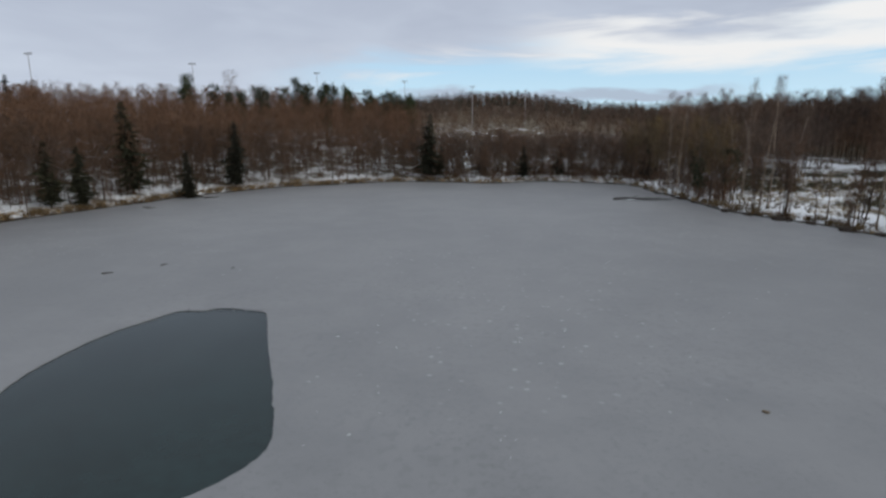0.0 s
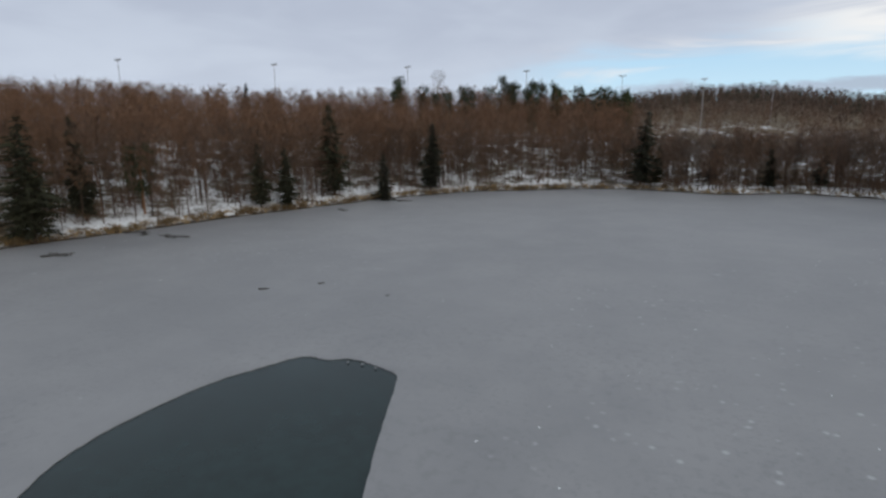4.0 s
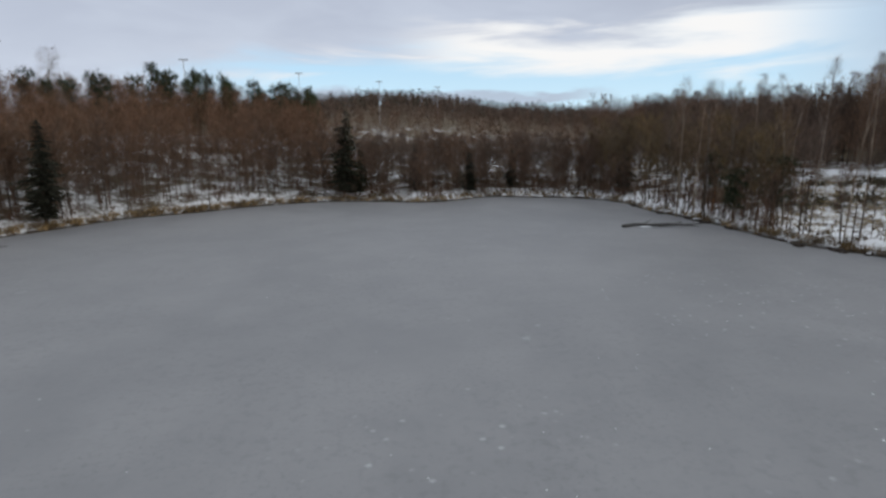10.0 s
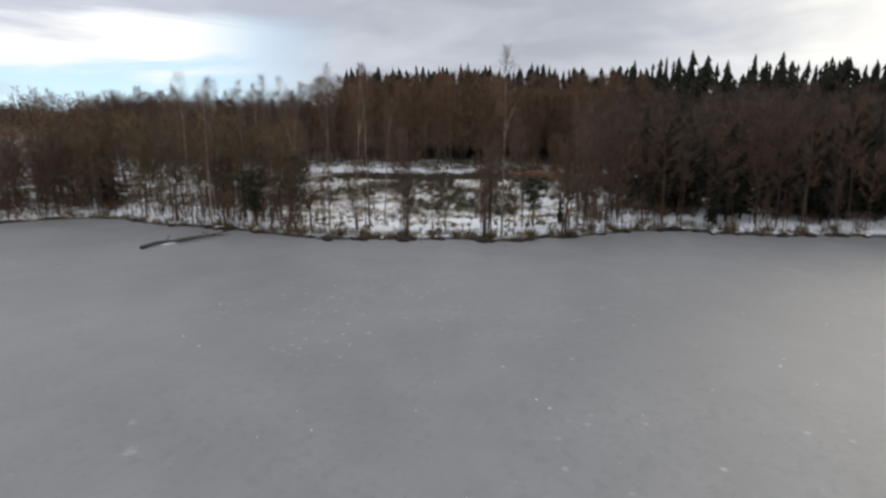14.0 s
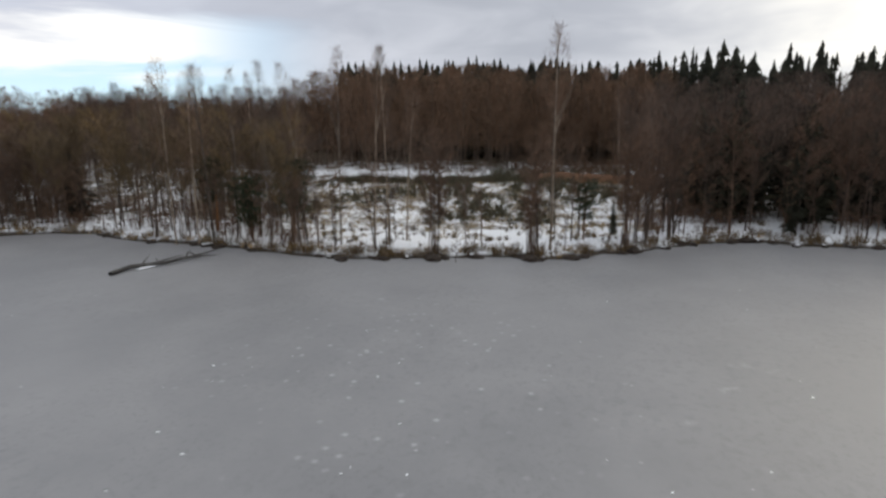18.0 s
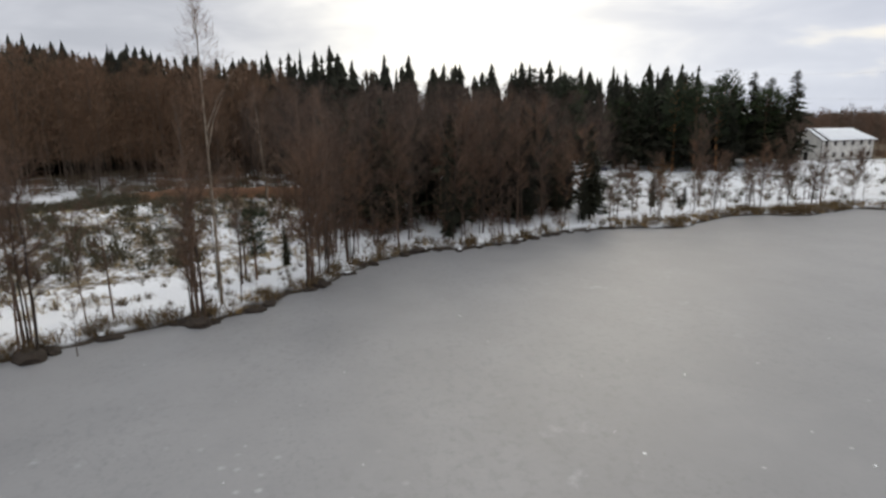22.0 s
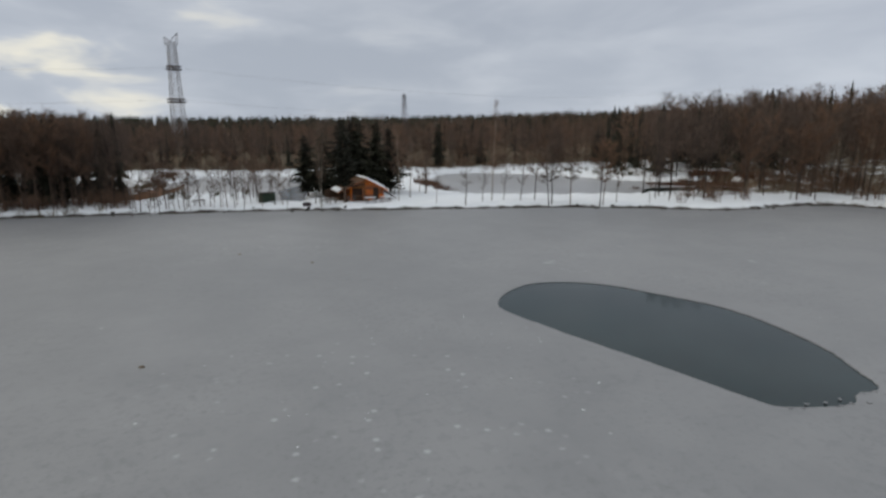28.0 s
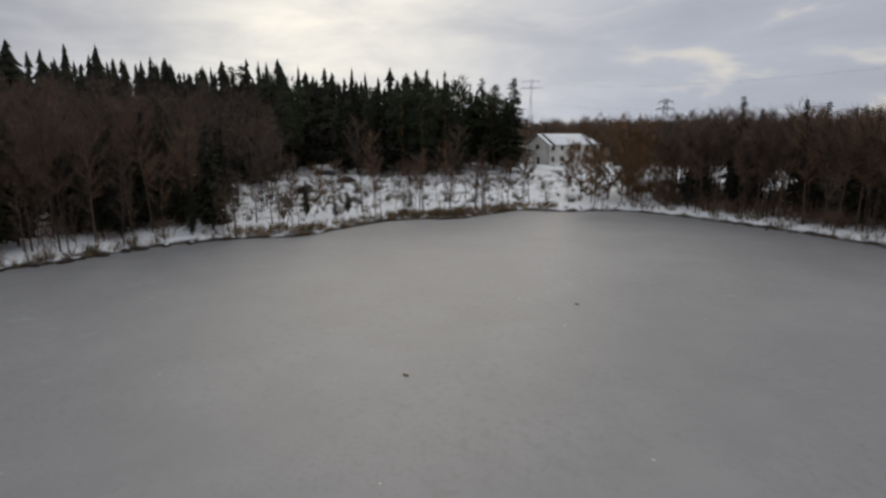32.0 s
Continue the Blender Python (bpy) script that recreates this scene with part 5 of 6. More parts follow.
def cabin(x, y, turn):
    z = 0.78
    root = new("log_cabin")
    root.matrix_basis = pose(x, y, z, 0, 0, turn)
    right, left, deep, ridge, eave_r, eave_l = -3.1, 2.4, 5.8, 3.4, 1.75, 2.3
    # log courses of the front and back gables and the two side walls
    for name, yy in (("front_wall", 0.0), ("back_wall", -deep)):
        k = 0.11
        while k < ridge - 0.15:
            lo = right if k < eave_r else right + (k - eave_r) / (ridge - eave_r) * -right
            hi = left if k < eave_l else left - (k - eave_l) / (ridge - eave_l) * left
            spans_x = [(lo, -2.2), (-1.3, 0.0), (0.0, 0.5)] if name == "front_wall" and k < 1.95 else [(lo, 0.0), (0.0, hi)]
            for p, q in spans_x:
                if q - p > 0.1:
                    # left of the ridge the logs take the shade-browned colour
                    part("log", box(bmesh.new(), (p + q) / 2, yy, k, q - p, 0.2, 0.215, 0.05), M_LOG if q <= 0 else M_SHADELOG, root)
            k += 0.22
    for name, xx, top in (("right_wall", right + 0.1, eave_r), ("left_wall", left - 0.1, eave_l)):
        k = 0.11
        while k < top - 0.05:
            part("log", box(bmesh.new(), xx, -deep / 2, k, 0.2, deep + 0.3, 0.215, 0.05), M_LOG, root)
            k += 0.22
    part("floor_slab", box(bmesh.new(), (left + right) / 2 + 1.2, -deep / 2, -0.1, left - right + 2.8, deep + 0.2, 0.3, 0.03), M_DARKWOOD, root)
    # porch bay: dark boards paint the shade behind an open front
    part("porch_back", box(bmesh.new(), 1.5, -0.55, 0.95, 2.2, 0.08, 1.9), M_DARKWOOD, root, "dark boards putting the porch recess's shade into colour")
    for k in (0.45, 2.5):
        part("porch_post", box(bmesh.new(), k, 0.12, 1.0, 0.16, 0.16, 2.0, 0.02), M_LOG, root)
    part("porch_rail", box(bmesh.new(), 1.5, 0.12, 0.75, 2.1, 0.07, 0.12, 0.01), M_SHADELOG, root)
    door = part("door", box(bmesh.new(), -1.75, -0.02, 1.0, 0.9, 0.07, 1.9, 0.01), M_DARKWOOD, root, "dark plank door")
    part("door_handle", box(bmesh.new(), -1.45, 0.05, 1.0, 0.05, 0.05, 0.16, 0.01), M_STEEL, door)
    part("sign", box(bmesh.new(), -2.75, 0.13, 1.75, 0.55, 0.03, 0.22, 0.005), M_GREYWOOD, root, "small pale board on the wall")
    # roof: boards, verge boards and a snow load, with a lean-to on the left
    for name, pts in (("roof_right", [(0, 0.55, ridge), (right - 0.55, 0.55, eave_r - 0.28), (right - 0.55, -deep - 0.4, eave_r - 0.28), (0, -deep - 0.4, ridge)]),
                      ("roof_left", [(0, -deep - 0.4, ridge), (left + 2.3, -deep - 0.4, 1.35), (left + 2.3, 0.55, 1.35), (0, 0.55, ridge)])):
        part(name, quad_prism(bmesh.new(), pts, 0.12), M_DARKWOOD, root)
    part("roof_snow", soft_slab([(0, 0.5, ridge + 0.12), (right - 0.5, 0.5, eave_r - 0.14), (right - 0.5, -deep - 0.35, eave_r - 0.14), (0, -deep - 0.35, ridge + 0.12)], 0.42, 10, 10, 7).mesh("roof_snow", M_SNOW, True), None, root, "thick white snow on the roof")
    part("roof_snow", soft_slab([(left + 1.4, -deep + 0.6, 1.96), (left + 2.25, -deep + 0.6, 1.48), (left + 2.25, 0.2, 1.48), (left + 1.4, 0.2, 1.96)], 0.12, 4, 8, 8).mesh("roof_snow", M_SNOW, True), None, root, "thin strip of snow along the lean-to's eave")
    for pts in ([(0, 0.56, ridge - 0.1), (right - 0.56, 0.56, eave_r - 0.38), (right - 0.56, 0.62, eave_r - 0.38), (0, 0.62, ridge - 0.1)], [(0, 0.62, ridge - 0.1), (left + 2.3, 0.62, 1.25), (left + 2.3, 0.56, 1.25), (0, 0.56, ridge - 0.1)]):
        part("verge_board", quad_prism(bmesh.new(), pts, 0.2), M_LOG, root)
    for xx, yy in ((left + 2.0, 0.2), (left + 2.0, -deep), (left + 1.1, 0.2)):
        part("leanto_post", box(bmesh.new(), xx, yy, 0.75 + (left + 2.0 - xx) * 0.18, 0.14, 0.14, 1.5 + (left + 2.0 - xx) * 0.36, 0.02), M_DARKWOOD, root)
    part("leanto_wall", box(bmesh.new(), left + 1.1, -deep + 0.1, 0.7, 4.2, 0.06, 1.4), M_DARKWOOD, root)
    # board shelter leaning at the right-hand corner
    part("side_shelter", quad_prism(bmesh.new(), [(right - 0.3, 0.3, 1.35), (right - 2.1, 0.3, 0.15), (right - 2.1, -2.2, 0.15), (right - 0.3, -2.2, 1.35)], 0.08), M_DARKWOOD, root)
    part("shelter_snow", soft_slab([(right - 0.35, 0.25, 1.43), (right - 2.05, 0.25, 0.24), (right - 2.05, -2.15, 0.24), (right - 0.35, -2.15, 1.43)], 0.14, 5, 5, 9).mesh("shelter_snow", M_SNOW, True), None, root, "snow on the leaning shelter")
    return tagged(root, "orange-stained log cabin with a snow-covered roof on the dam", "cabin")


cabin(-9.6, -37.4, 3)
for x, y, h in [(-7.5, -46.0, 13.5), (-10.8, -46.5, 13.5), (-13.4, -47.5, 13), (-4.0, -45.5, 12), (-9, -49, 14), (-17, -50, 12), (-1.5, -48, 10.5), (-26, -100, 12), (-44, -100, 13), (-20, -98, 11)]:
    tree("spruce", x, y, h, "broad dark green spruce beside the log cabin" if y > -51 else "", None, 1.8 if -51 < y < -40 else 1.0)


stock("tall_spruce", 1, lambda i: (*spruce_tree(88, 14, 0.19, 34, 12, 0.22), 14), M_ALDER, M_SPRUCE)
LABELS["tall_spruce"] = ("tall dark spruce with bare lower trunk before the log cabin", "spruce tree", "conifers at the shore")
tree("tall_spruce", -5.9, -35.4, 13, "", 0.5, 1.25)
tree("birch", -2.1, -36.4, 12.5, "slender pale birch on the dam")
tree("birch", -15, -47.8, 14, "slender pale birch on the dam")


# ---- benches, tables and clutter on the dam ----
for x, y, h in [(52, -45, 16.5), (50, -46, 14.5), (44, -47, 15.5), (41.5, -46, 15), (38, -47.5, 14.5), (57, -45, 11)]:
    tree("spruce", x, y, h, "dark spruce among the bare trees of the south shore", None, 0.75)


def picnic_table(x, y, turn):
    z = float(ground([(x, y)])[0][0])
    root = new("picnic_table")
    root.matrix_basis = pose(x, y, z, 0, 0, turn)
    for k in range(4):
        part("top_plank", box(bmesh.new(), 0, -0.3 + 0.2 * k, 0.74, 1.8, 0.18, 0.045, 0.008), M_GREYWOOD, root)
    for sy in (-0.68, 0.68):
        part("seat_plank", box(bmesh.new(), 0, sy, 0.45, 1.8, 0.24, 0.045, 0.008), M_GREYWOOD, root)
    for sx in (-0.65, 0.65):
        part("bearer", box(bmesh.new(), sx, 0, 0.40, 0.09, 1.5, 0.09, 0.01), M_GREYWOOD, root)
        for sy in (-1, 1):
            part("leg", box(bmesh.new(), sx, sy * 0.42, 0.33, 0.09, 0.09, 0.86, 0.01, Matrix.Rotation(sy * 0.45, 4, "X")), M_GREYWOOD, root)
    part("snow_cap", soft_slab([(-0.88, -0.38, 0.765), (0.88, -0.38, 0.765), (0.88, 0.38, 0.765), (-0.88, 0.38, 0.765)], 0.07, 6, 4, 3).mesh("snow_cap", M_SNOW, True), None, root, "thin snow on the table top")
    return tagged(root, "weathered grey wooden picnic table dusted with snow", "table", "picnic tables by the cabin")


def bench(x, y, turn):
    z = float(ground([(x, y)])[0][0])
    root = new("bench")
    root.matrix_basis = pose(x, y, z, 0, 0, turn)
    for k in (-0.13, 0.13):
        part("seat_plank", box(bmesh.new(), 0, k, 0.45, 1.7, 0.22, 0.05, 0.008), M_GREYWOOD, root)
    part("back_plank", box(bmesh.new(), 0, -0.3, 0.78, 1.7, 0.05, 0.2, 0.008), M_GREYWOOD, root)
    for sx in (-0.65, 0.65):
        part("leg", box(bmesh.new(), sx, 0.1, 0.21, 0.1, 0.1, 0.44, 0.01), M_DARKWOOD, root)
        part("back_leg", box(bmesh.new(), sx, -0.26, 0.42, 0.1, 0.08, 0.9, 0.01), M_DARKWOOD, root)
    return tagged(root, "plain wooden bench on the snowy dam", "bench", "benches on the dam")


picnic_table(-9.8, -34.6, 5), picnic_table(-12.2, -34.4, 2)
for x, y, a in ((-7.0, -36.0, 5), (-2.8, -34.7, 175), (15.5, -38.6, 178), (-3.8, -35.8, 160)):
    bench(x, y, a)


def fire_pit(x, y):
    z = float(ground([(x, y)])[0][0])
    root = new("fire_pit")
    root.location = (x, y, z)
    s = Soup()
    s.tube([(0, 0, -0.1), (0, 0, 0.32)], [0.62, 0.68], 14), s.tube([(0, 0, 0.32), (0, 0, 0.05)], [0.6, 0.5], 14)
    part("ring", s.mesh("ring", M_DARKSTEEL, True), None, root)
    for k in range(3):
        log = Soup()
        a = k * 1.05
        log.tube([(-0.45 * math.cos(a), -0.45 * math.sin(a), 0.3), (0.45 * math.cos(a), 0.45 * math.sin(a), 0.36)], [0.08, 0.07], 6)
        part("charred_log", log.mesh("charred_log", M_DARK), None, root)
    return tagged(root, "low black steel fire ring in the snow", "fire pit")


fire_pit(0.1, -34.9)


def post(x, y, h):
    z = float(ground([(x, y)])[0][0])
    s = Soup()
    s.tube([(0, 0, -0.2), (0, 0, h * 0.9), (0, 0, h)], [0.09, 0.085, 0.05], 7)
    ob = new("wooden_post", s.mesh("wooden_post", M_DARKWOOD))
    ob.location = (x, y, z)
    return tagged(ob, "short dark wooden post on the dam", "post", "posts on the dam")


for x, y, h in ((4.7, -36.9, 0.8), (3.5, -37.2, 0.8), (-1.4, -36, 0.9), (-17.5, -38.5, 0.9), (-62, -19, 1.6)):
    post(x, y, h)


def pond_shed(x, y, turn):
    z = 0.35
    root = new("pond_shed")
    root.matrix_basis = pose(x, y, z, 0, 0, turn)
    for k in range(9):
        part("board", box(bmesh.new(), -1.1 + 0.275 * k, 0.0, 0.95, 0.265, 0.06, 1.9, 0.01), M_GREENPAINT, root)
    part("side_wall", box(bmesh.new(), -1.2, -0.8, 0.95, 0.06, 1.6, 1.9), M_GREENPAINT, root)
    part("side_wall", box(bmesh.new(), 1.2, -0.8, 0.95, 0.06, 1.6, 1.9), M_GREENPAINT, root)
    part("back_wall", box(bmesh.new(), 0, -1.6, 0.95, 2.4, 0.06, 1.9), M_GREENPAINT, root)
    part("roof", quad_prism(bmesh.new(), [(-1.35, 0.2, 1.92), (-1.35, -1.8, 1.75), (1.35, -1.8, 1.75), (1.35, 0.2, 1.92)], 0.07), M_DARKWOOD, root)
    part("roof_snow", soft_slab([(-1.3, -1.75, 1.82), (1.3, -1.75, 1.82), (1.3, 0.15, 1.99), (-1.3, 0.15, 1.99)], 0.06, 5, 5, 2).mesh("roof_snow", M_SNOW, True), None, root)
    part("jetty", box(bmesh.new(), 0.8, -0.6, -0.08, 5.4, 2.6, 0.16, 0.02), M_GREYWOOD, root)
    return tagged(root, "small dark green boarded shed at the pond's edge", "shed")


pond_shed(5.6, -40.3, 8)


def nesting_box_sign(x, y):
    z = float(ground([(x, y)])[0][0])
    root = new("notice_post")
    root.location = (x, y, z)
    s = Soup()
    s.tube([(0, 0, -0.2), (0, 0, 3.6)], [0.06, 0.05], 6)
    part("pole", s.mesh("pole", M_GREYWOOD), None, root)
    part("board", box(bmesh.new(), 0, 0.06, 3.4, 0.6, 0.05, 0.6, 0.01), M_SNOW, root, "plain white square board")
    return tagged(root, "thin pole with a plain white square board", "sign")


nesting_box_sign(-60.5, -19.5)


# ---- the empty white house ----
def white_house(x, y, turn, wide, long, eave, ridge):
    """Long side along -y on the x = 0 side, gable end at y = 0."""
    z = float(ground([(x, y)])[0][0]) - 0.3
    root = new("white_house")
    root.matrix_basis = pose(x, y, z, 0, 0, turn)
    t, bays, sill, head = 0.3, 6, (1.0, 3.9), (2.3, 5.3)
    # long wall facing the lake, built as piers and bands round its windows
    bm = bmesh.new()
    pitch, win = long / bays, 1.25
    for lo, hi in ((0, sill[0]), (head[0], sill[1]), (head[1], eave)):
        box(bm, t / 2, -long / 2, (lo + hi) / 2, t, long, hi - lo)
    for k in range(bays + 1):
        c = -long * k / bays
        a, b = max(-long, c - (pitch - win) / 2), min(0, c + (pitch - win) / 2)
        for lo, hi in zip(sill, head):
            box(bm, t / 2, (a + b) / 2, (lo + hi) / 2, t, b - a, hi - lo)
    part("long_wall", bm, M_PLASTER, root)
    for k in range(bays):
        for lo, hi in zip(sill, head):
            c = -pitch * (k + 0.5)
            bm = bmesh.new()
            for yy in (c - win / 2 + 0.05, c, c + win / 2 - 0.05):
                box(bm, 0.16, yy, (lo + hi) / 2, 0.08, 0.08, hi - lo)
            for zz in (lo + 0.05, hi - 0.05):
                box(bm, 0.16, c, zz, 0.08, win, 0.08)
            window = part("window", bm, M_GREYWOOD, root)
            # near-black panes put the rooms' shade into the colour
            part("pane", box(bmesh.new(), 0.2, c, (lo + hi) / 2, 0.02, win, hi - lo), M_DARK, window, "near-black window pane with the room's shade in its colour")
    # gable wall with a doorway, and the plain walls behind
    bm = bmesh.new()
    outline = [(0, 0), (wide * 0.40, 0), (wide * 0.40, 2.2), (wide * 0.56, 2.2), (wide * 0.56, 0), (wide, 0), (wide, eave), (wide / 2, ridge - 0.15), (0, eave)]
    for yy in (0.0, -t):
        vs = [bm.verts.new((px, yy, pz)) for px, pz in outline]
        bm.faces.new(vs if yy < 0 else vs[::-1])
    bm.verts.ensure_lookup_table()
    n = len(outline)
    for i in range(n):
        j = (i + 1) % n
        bm.faces.new((bm.verts[i], bm.verts[j], bm.verts[n + j], bm.verts[n + i]))
    part("gable_wall", bm, M_PLASTER, root)
    # near-black sheets paint the shade of the doorway and the gable gap
    part("doorway", box(bmesh.new(), wide * 0.48, -t - 0.1, 1.1, wide * 0.16, 0.1, 2.2), M_DARK, root, "near-black sheet for the shade inside the doorway")
    part("gable_shade_panel", box(bmesh.new(), wide * 0.5, 0.03, eave - 0.4, 1.1, 0.06, 1.2), M_DARK, root, "near-black panel painting a shaded gap under the roof peak")
    part("back_wall", box(bmesh.new(), wide - t / 2, -long / 2, eave / 2, t, long - 0.6, eave), M_PLASTER, root)
    part("end_wall", box(bmesh.new(), wide / 2, -long + t / 2, eave / 2, wide - 0.6, t, eave), M_PLASTER, root)
    part("upper_floor", box(bmesh.new(), wide / 2, -long / 2, 3.0, wide - 0.7, long - 0.7, 0.25), M_DARKWOOD, root)
    # roof: hipped at the far end, broken open beside the gable
    hip, out = 3.6, 0.5
    a, b = (-out, out, eave - 0.15), (-out, -long - out, eave - 0.15)
    top0, top1 = (wide / 2, out, ridge), (wide / 2, -long + hip, ridge)
    c, d = (wide + out, -long - out, eave - 0.15), (wide + out, out, eave - 0.15)
    gap0, gap1 = 1.0, 2.1
    low0, high0 = (-out, -gap1, eave - 0.15), (wide / 2, -gap1, ridge)
    part("roof_slope", quad_prism(bmesh.new(), [low0, b, top1, high0], 0.14), M_DARKWOOD, root)
    part("roof_snow", soft_slab([(low0[0], low0[1], low0[2] + 0.14), (b[0], b[1], b[2] + 0.14), (top1[0], top1[1], top1[2] + 0.14), (high0[0], high0[1], high0[2] + 0.14)], 0.22, 14, 6, 5).mesh("roof_snow", M_SNOW, True), None, root, "smooth white snow on the roof")
    part("roof_slope", quad_prism(bmesh.new(), [a, (-out, -gap0, eave - 0.15), (wide / 2, -gap0, ridge), top0], 0.14), M_DARKWOOD, root)
    part("roof_snow", soft_slab([(a[0], a[1], a[2] + 0.14), (-out, -gap0, eave), (wide / 2, -gap0, ridge + 0.14), (top0[0], top0[1], top0[2] + 0.14)], 0.2, 3, 6, 6).mesh("roof_snow", M_SNOW, True), None, root, "smooth white snow on the roof")
    part("roof_slope", quad_prism(bmesh.new(), [d, top0, top1, c], 0.14), M_DARKWOOD, root)
    part("roof_snow", soft_slab([(top0[0], top0[1], top0[2] + 0.14), (top1[0], top1[1], top1[2] + 0.14), (c[0], c[1], c[2] + 0.14), (d[0], d[1], d[2] + 0.14)], 0.2, 14, 6, 4).mesh("roof_snow", M_SNOW, True), None, root, "smooth white snow on the roof")
    bm = bmesh.new()
    tri = [bm.verts.new(p) for p in (b, c, top1)]
    up_tri = [bm.verts.new((p[0], p[1], p[2] + 0.3)) for p in (b, c, top1)]
    bm.faces.new(tri[::-1]), bm.faces.new(up_tri)
    for i in range(3):
        bm.faces.new((tri[i], tri[(i + 1) % 3], up_tri[(i + 1) % 3], up_tri[i]))
    part("hip_end", bm, M_SNOW, root, "snow-covered hipped end of the roof")
    # near-black rafters over the hole in the roof
    for k in np.linspace(gap0 + 0.25, gap1 - 0.25, 2):
        s = Soup()
        s.tube([(-out * 0.5, -k, eave), (wide / 2, -k + 0.2, ridge - 0.1)], [0.09, 0.08], 4)
        part("rafter", s.mesh("rafter", M_DARK), None, root, "near-black rafter over the hole in the roof")
    annex = part("annex", box(bmesh.new(), wide + 1.8, -2.2, 1.1, 3.4, 3.2, 2.2, 0.02), M_PLASTER, root, "low plastered annex")
    part("annex_snow", soft_slab([(wide, -4, 2.2), (wide + 3.7, -4, 2.2), (wide + 3.7, -0.4, 2.2), (wide, -0.4, 2.2)], 0.2, 5, 5, 3).mesh("annex_snow", M_SNOW, True), None, annex)
    part("yard_wall", box(bmesh.new(), -2.2, -long * 0.45, 0.3, 0.25, long * 0.7, 1.0, 0.03), M_STONE, root, "low dark yard wall")
    return tagged(root, "derelict white plastered two-storey house with a snowy, holed roof", "house")


white_house(114.4, -64.9, 8.6, 7.6, 21.5, 5.2, 7.9)


# ---- on and round the ice ----
def twisted(seed, length, r, forks):
    """A dead branch with side shoots, lying along x."""
    rng, s = np.random.default_rng(seed), Soup()
    k = np.linspace(0, 1, 6)
    line = np.column_stack([(k - 0.5) * length, rng.normal(size=6) * 0.05 * length, r * 0.8 + 0.03 * length * np.sin(k * 3.1) * rng.random()])
    s.tube(line, r * (1 - 0.8 * k), 6)
    for _ in range(forks):
        f = 0.2 + 0.7 * rng.random()
        p = np.array([np.interp(f, k, line[:, c]) for c in range(3)])
        a = rng.normal() * 0.9
        q = p + length * 0.25 * (0.5 + rng.random()) * np.array([math.cos(a), math.sin(a), 0.18 * rng.random()])
        s.tube([p, (p + q) / 2 + (0, 0, 0.03), q], [r * 0.45, r * 0.3, 0.008], 4)
    return s


def branch(x, y, turn, length, r, forks, seed, label):
    ob = new("dead_branch", twisted(seed, length, r, forks).mesh("dead_branch", M_STONE))
    ob.matrix_basis = pose(x, y, 0.0, 0, 0, turn)
    return tagged(ob, label, "branch", "dead branches on the ice")


for n, (x, y, turn, length, r, forks) in enumerate([(-29.2, 46.1, 20, 0.9, 0.08, 4), (-25.8, 49.2, 50, 0.6, 0.06, 3), (-58, 48.7, 40, 2.6, 0.10, 16), (-54, 60.7, 15, 3.2, 0.09, 18), (-61.8, 61.2, 30, 2.4, 0.08, 12),
                                                (-47, 87.3, 20, 1.2, 0.10, 4), (-48.2, 88.2, 60, 1.0, 0.09, 3), (-43, 100.9, 10, 2.2, 0.13, 6), (-19, 48, 70, 0.4, 0.04, 2)]):
    branch(x, y, turn, length, r, forks, 700 + n, "dead dark branch frozen onto the ice")
for n, (x, y, size) in enumerate([(-57.2, 49.2, 1.0), (-58.6, 48.4, 0.8), (-54.3, 60.4, 0.9), (-56.0, 60.9, 0.8), (-59.3, 60.6, 1.1), (-60.6, 61.4, 0.9)]):
    ob = new("root_heap", shrub(740 + n, 0.55, 16, 46, 0.05).mesh("root_heap", M_STONE))
    ob.matrix_basis = pose(x, y, -0.02, 0, 0, 70 * n) @ Matrix.Diagonal((2.4 * size, 1.3 * size, 0.8 * size, 1))
    tagged(ob, "dark heap of dead roots and twigs at the ice's edge", "root heap", "root heaps by the bank")
fallen = new("fallen_tree")
fallen.matrix_basis = pose(36.3, 97.3, 0.0, 0, 0, -4)
part("stem", twisted(731, 11.5, 0.22, 10).mesh("stem", M_STONE), None, fallen)
part("snow_streak", soft_slab([(-3.6, -0.25, 0.02), (-1.0, -0.45, 0.02), (-0.8, -0.15, 0.02), (-3.4, 0.1, 0.02)], 0.12, 6, 3, 4).mesh("snow_streak", M_SNOW, True), None, fallen, "streak of snow beside the stem")
tagged(fallen, "dark fallen tree reaching from the bank over the ice", "fallen tree")


def lump(name, seed, size, flat, mat):
    """A rounded, uneven clod."""
    rng = np.random.default_rng(seed)
    bm = bmesh.new()
    bmesh.ops.create_icosphere(bm, subdivisions=2, radius=1.0)
    for v in bm.verts:
        k = 1 + 0.28 * noise.noise(v.co * 1.7 + Vector((seed, 0, 0))) + 0.1 * rng.normal()
        v.co = Vector((v.co.x * size * k, v.co.y * size * k * 0.75, v.co.z * size * flat * k))
    me = bpy.data.meshes.new(name)
    bm.to_mesh(me)
    bm.free()
    me.materials.append(mat)
    return me


CLODS = [lump("leaf_clump", 800 + i, 0.17, 0.25, M_SHRUB) for i in range(3)]
for n, (x, y) in enumerate([(32.7, 3.9), (3.5, 1.8), (9.7, -4.1), (14.2, 22.0), (28.5, 19.4)]):
    ob = new("leaf_clump", CLODS[n % 3])
    ob.matrix_basis = pose(x, y, 0.03, 0, 0, 50 * n)
    tagged(ob, "small dark clump of leaves frozen into the ice", "leaf clump", "clumps on the ice")
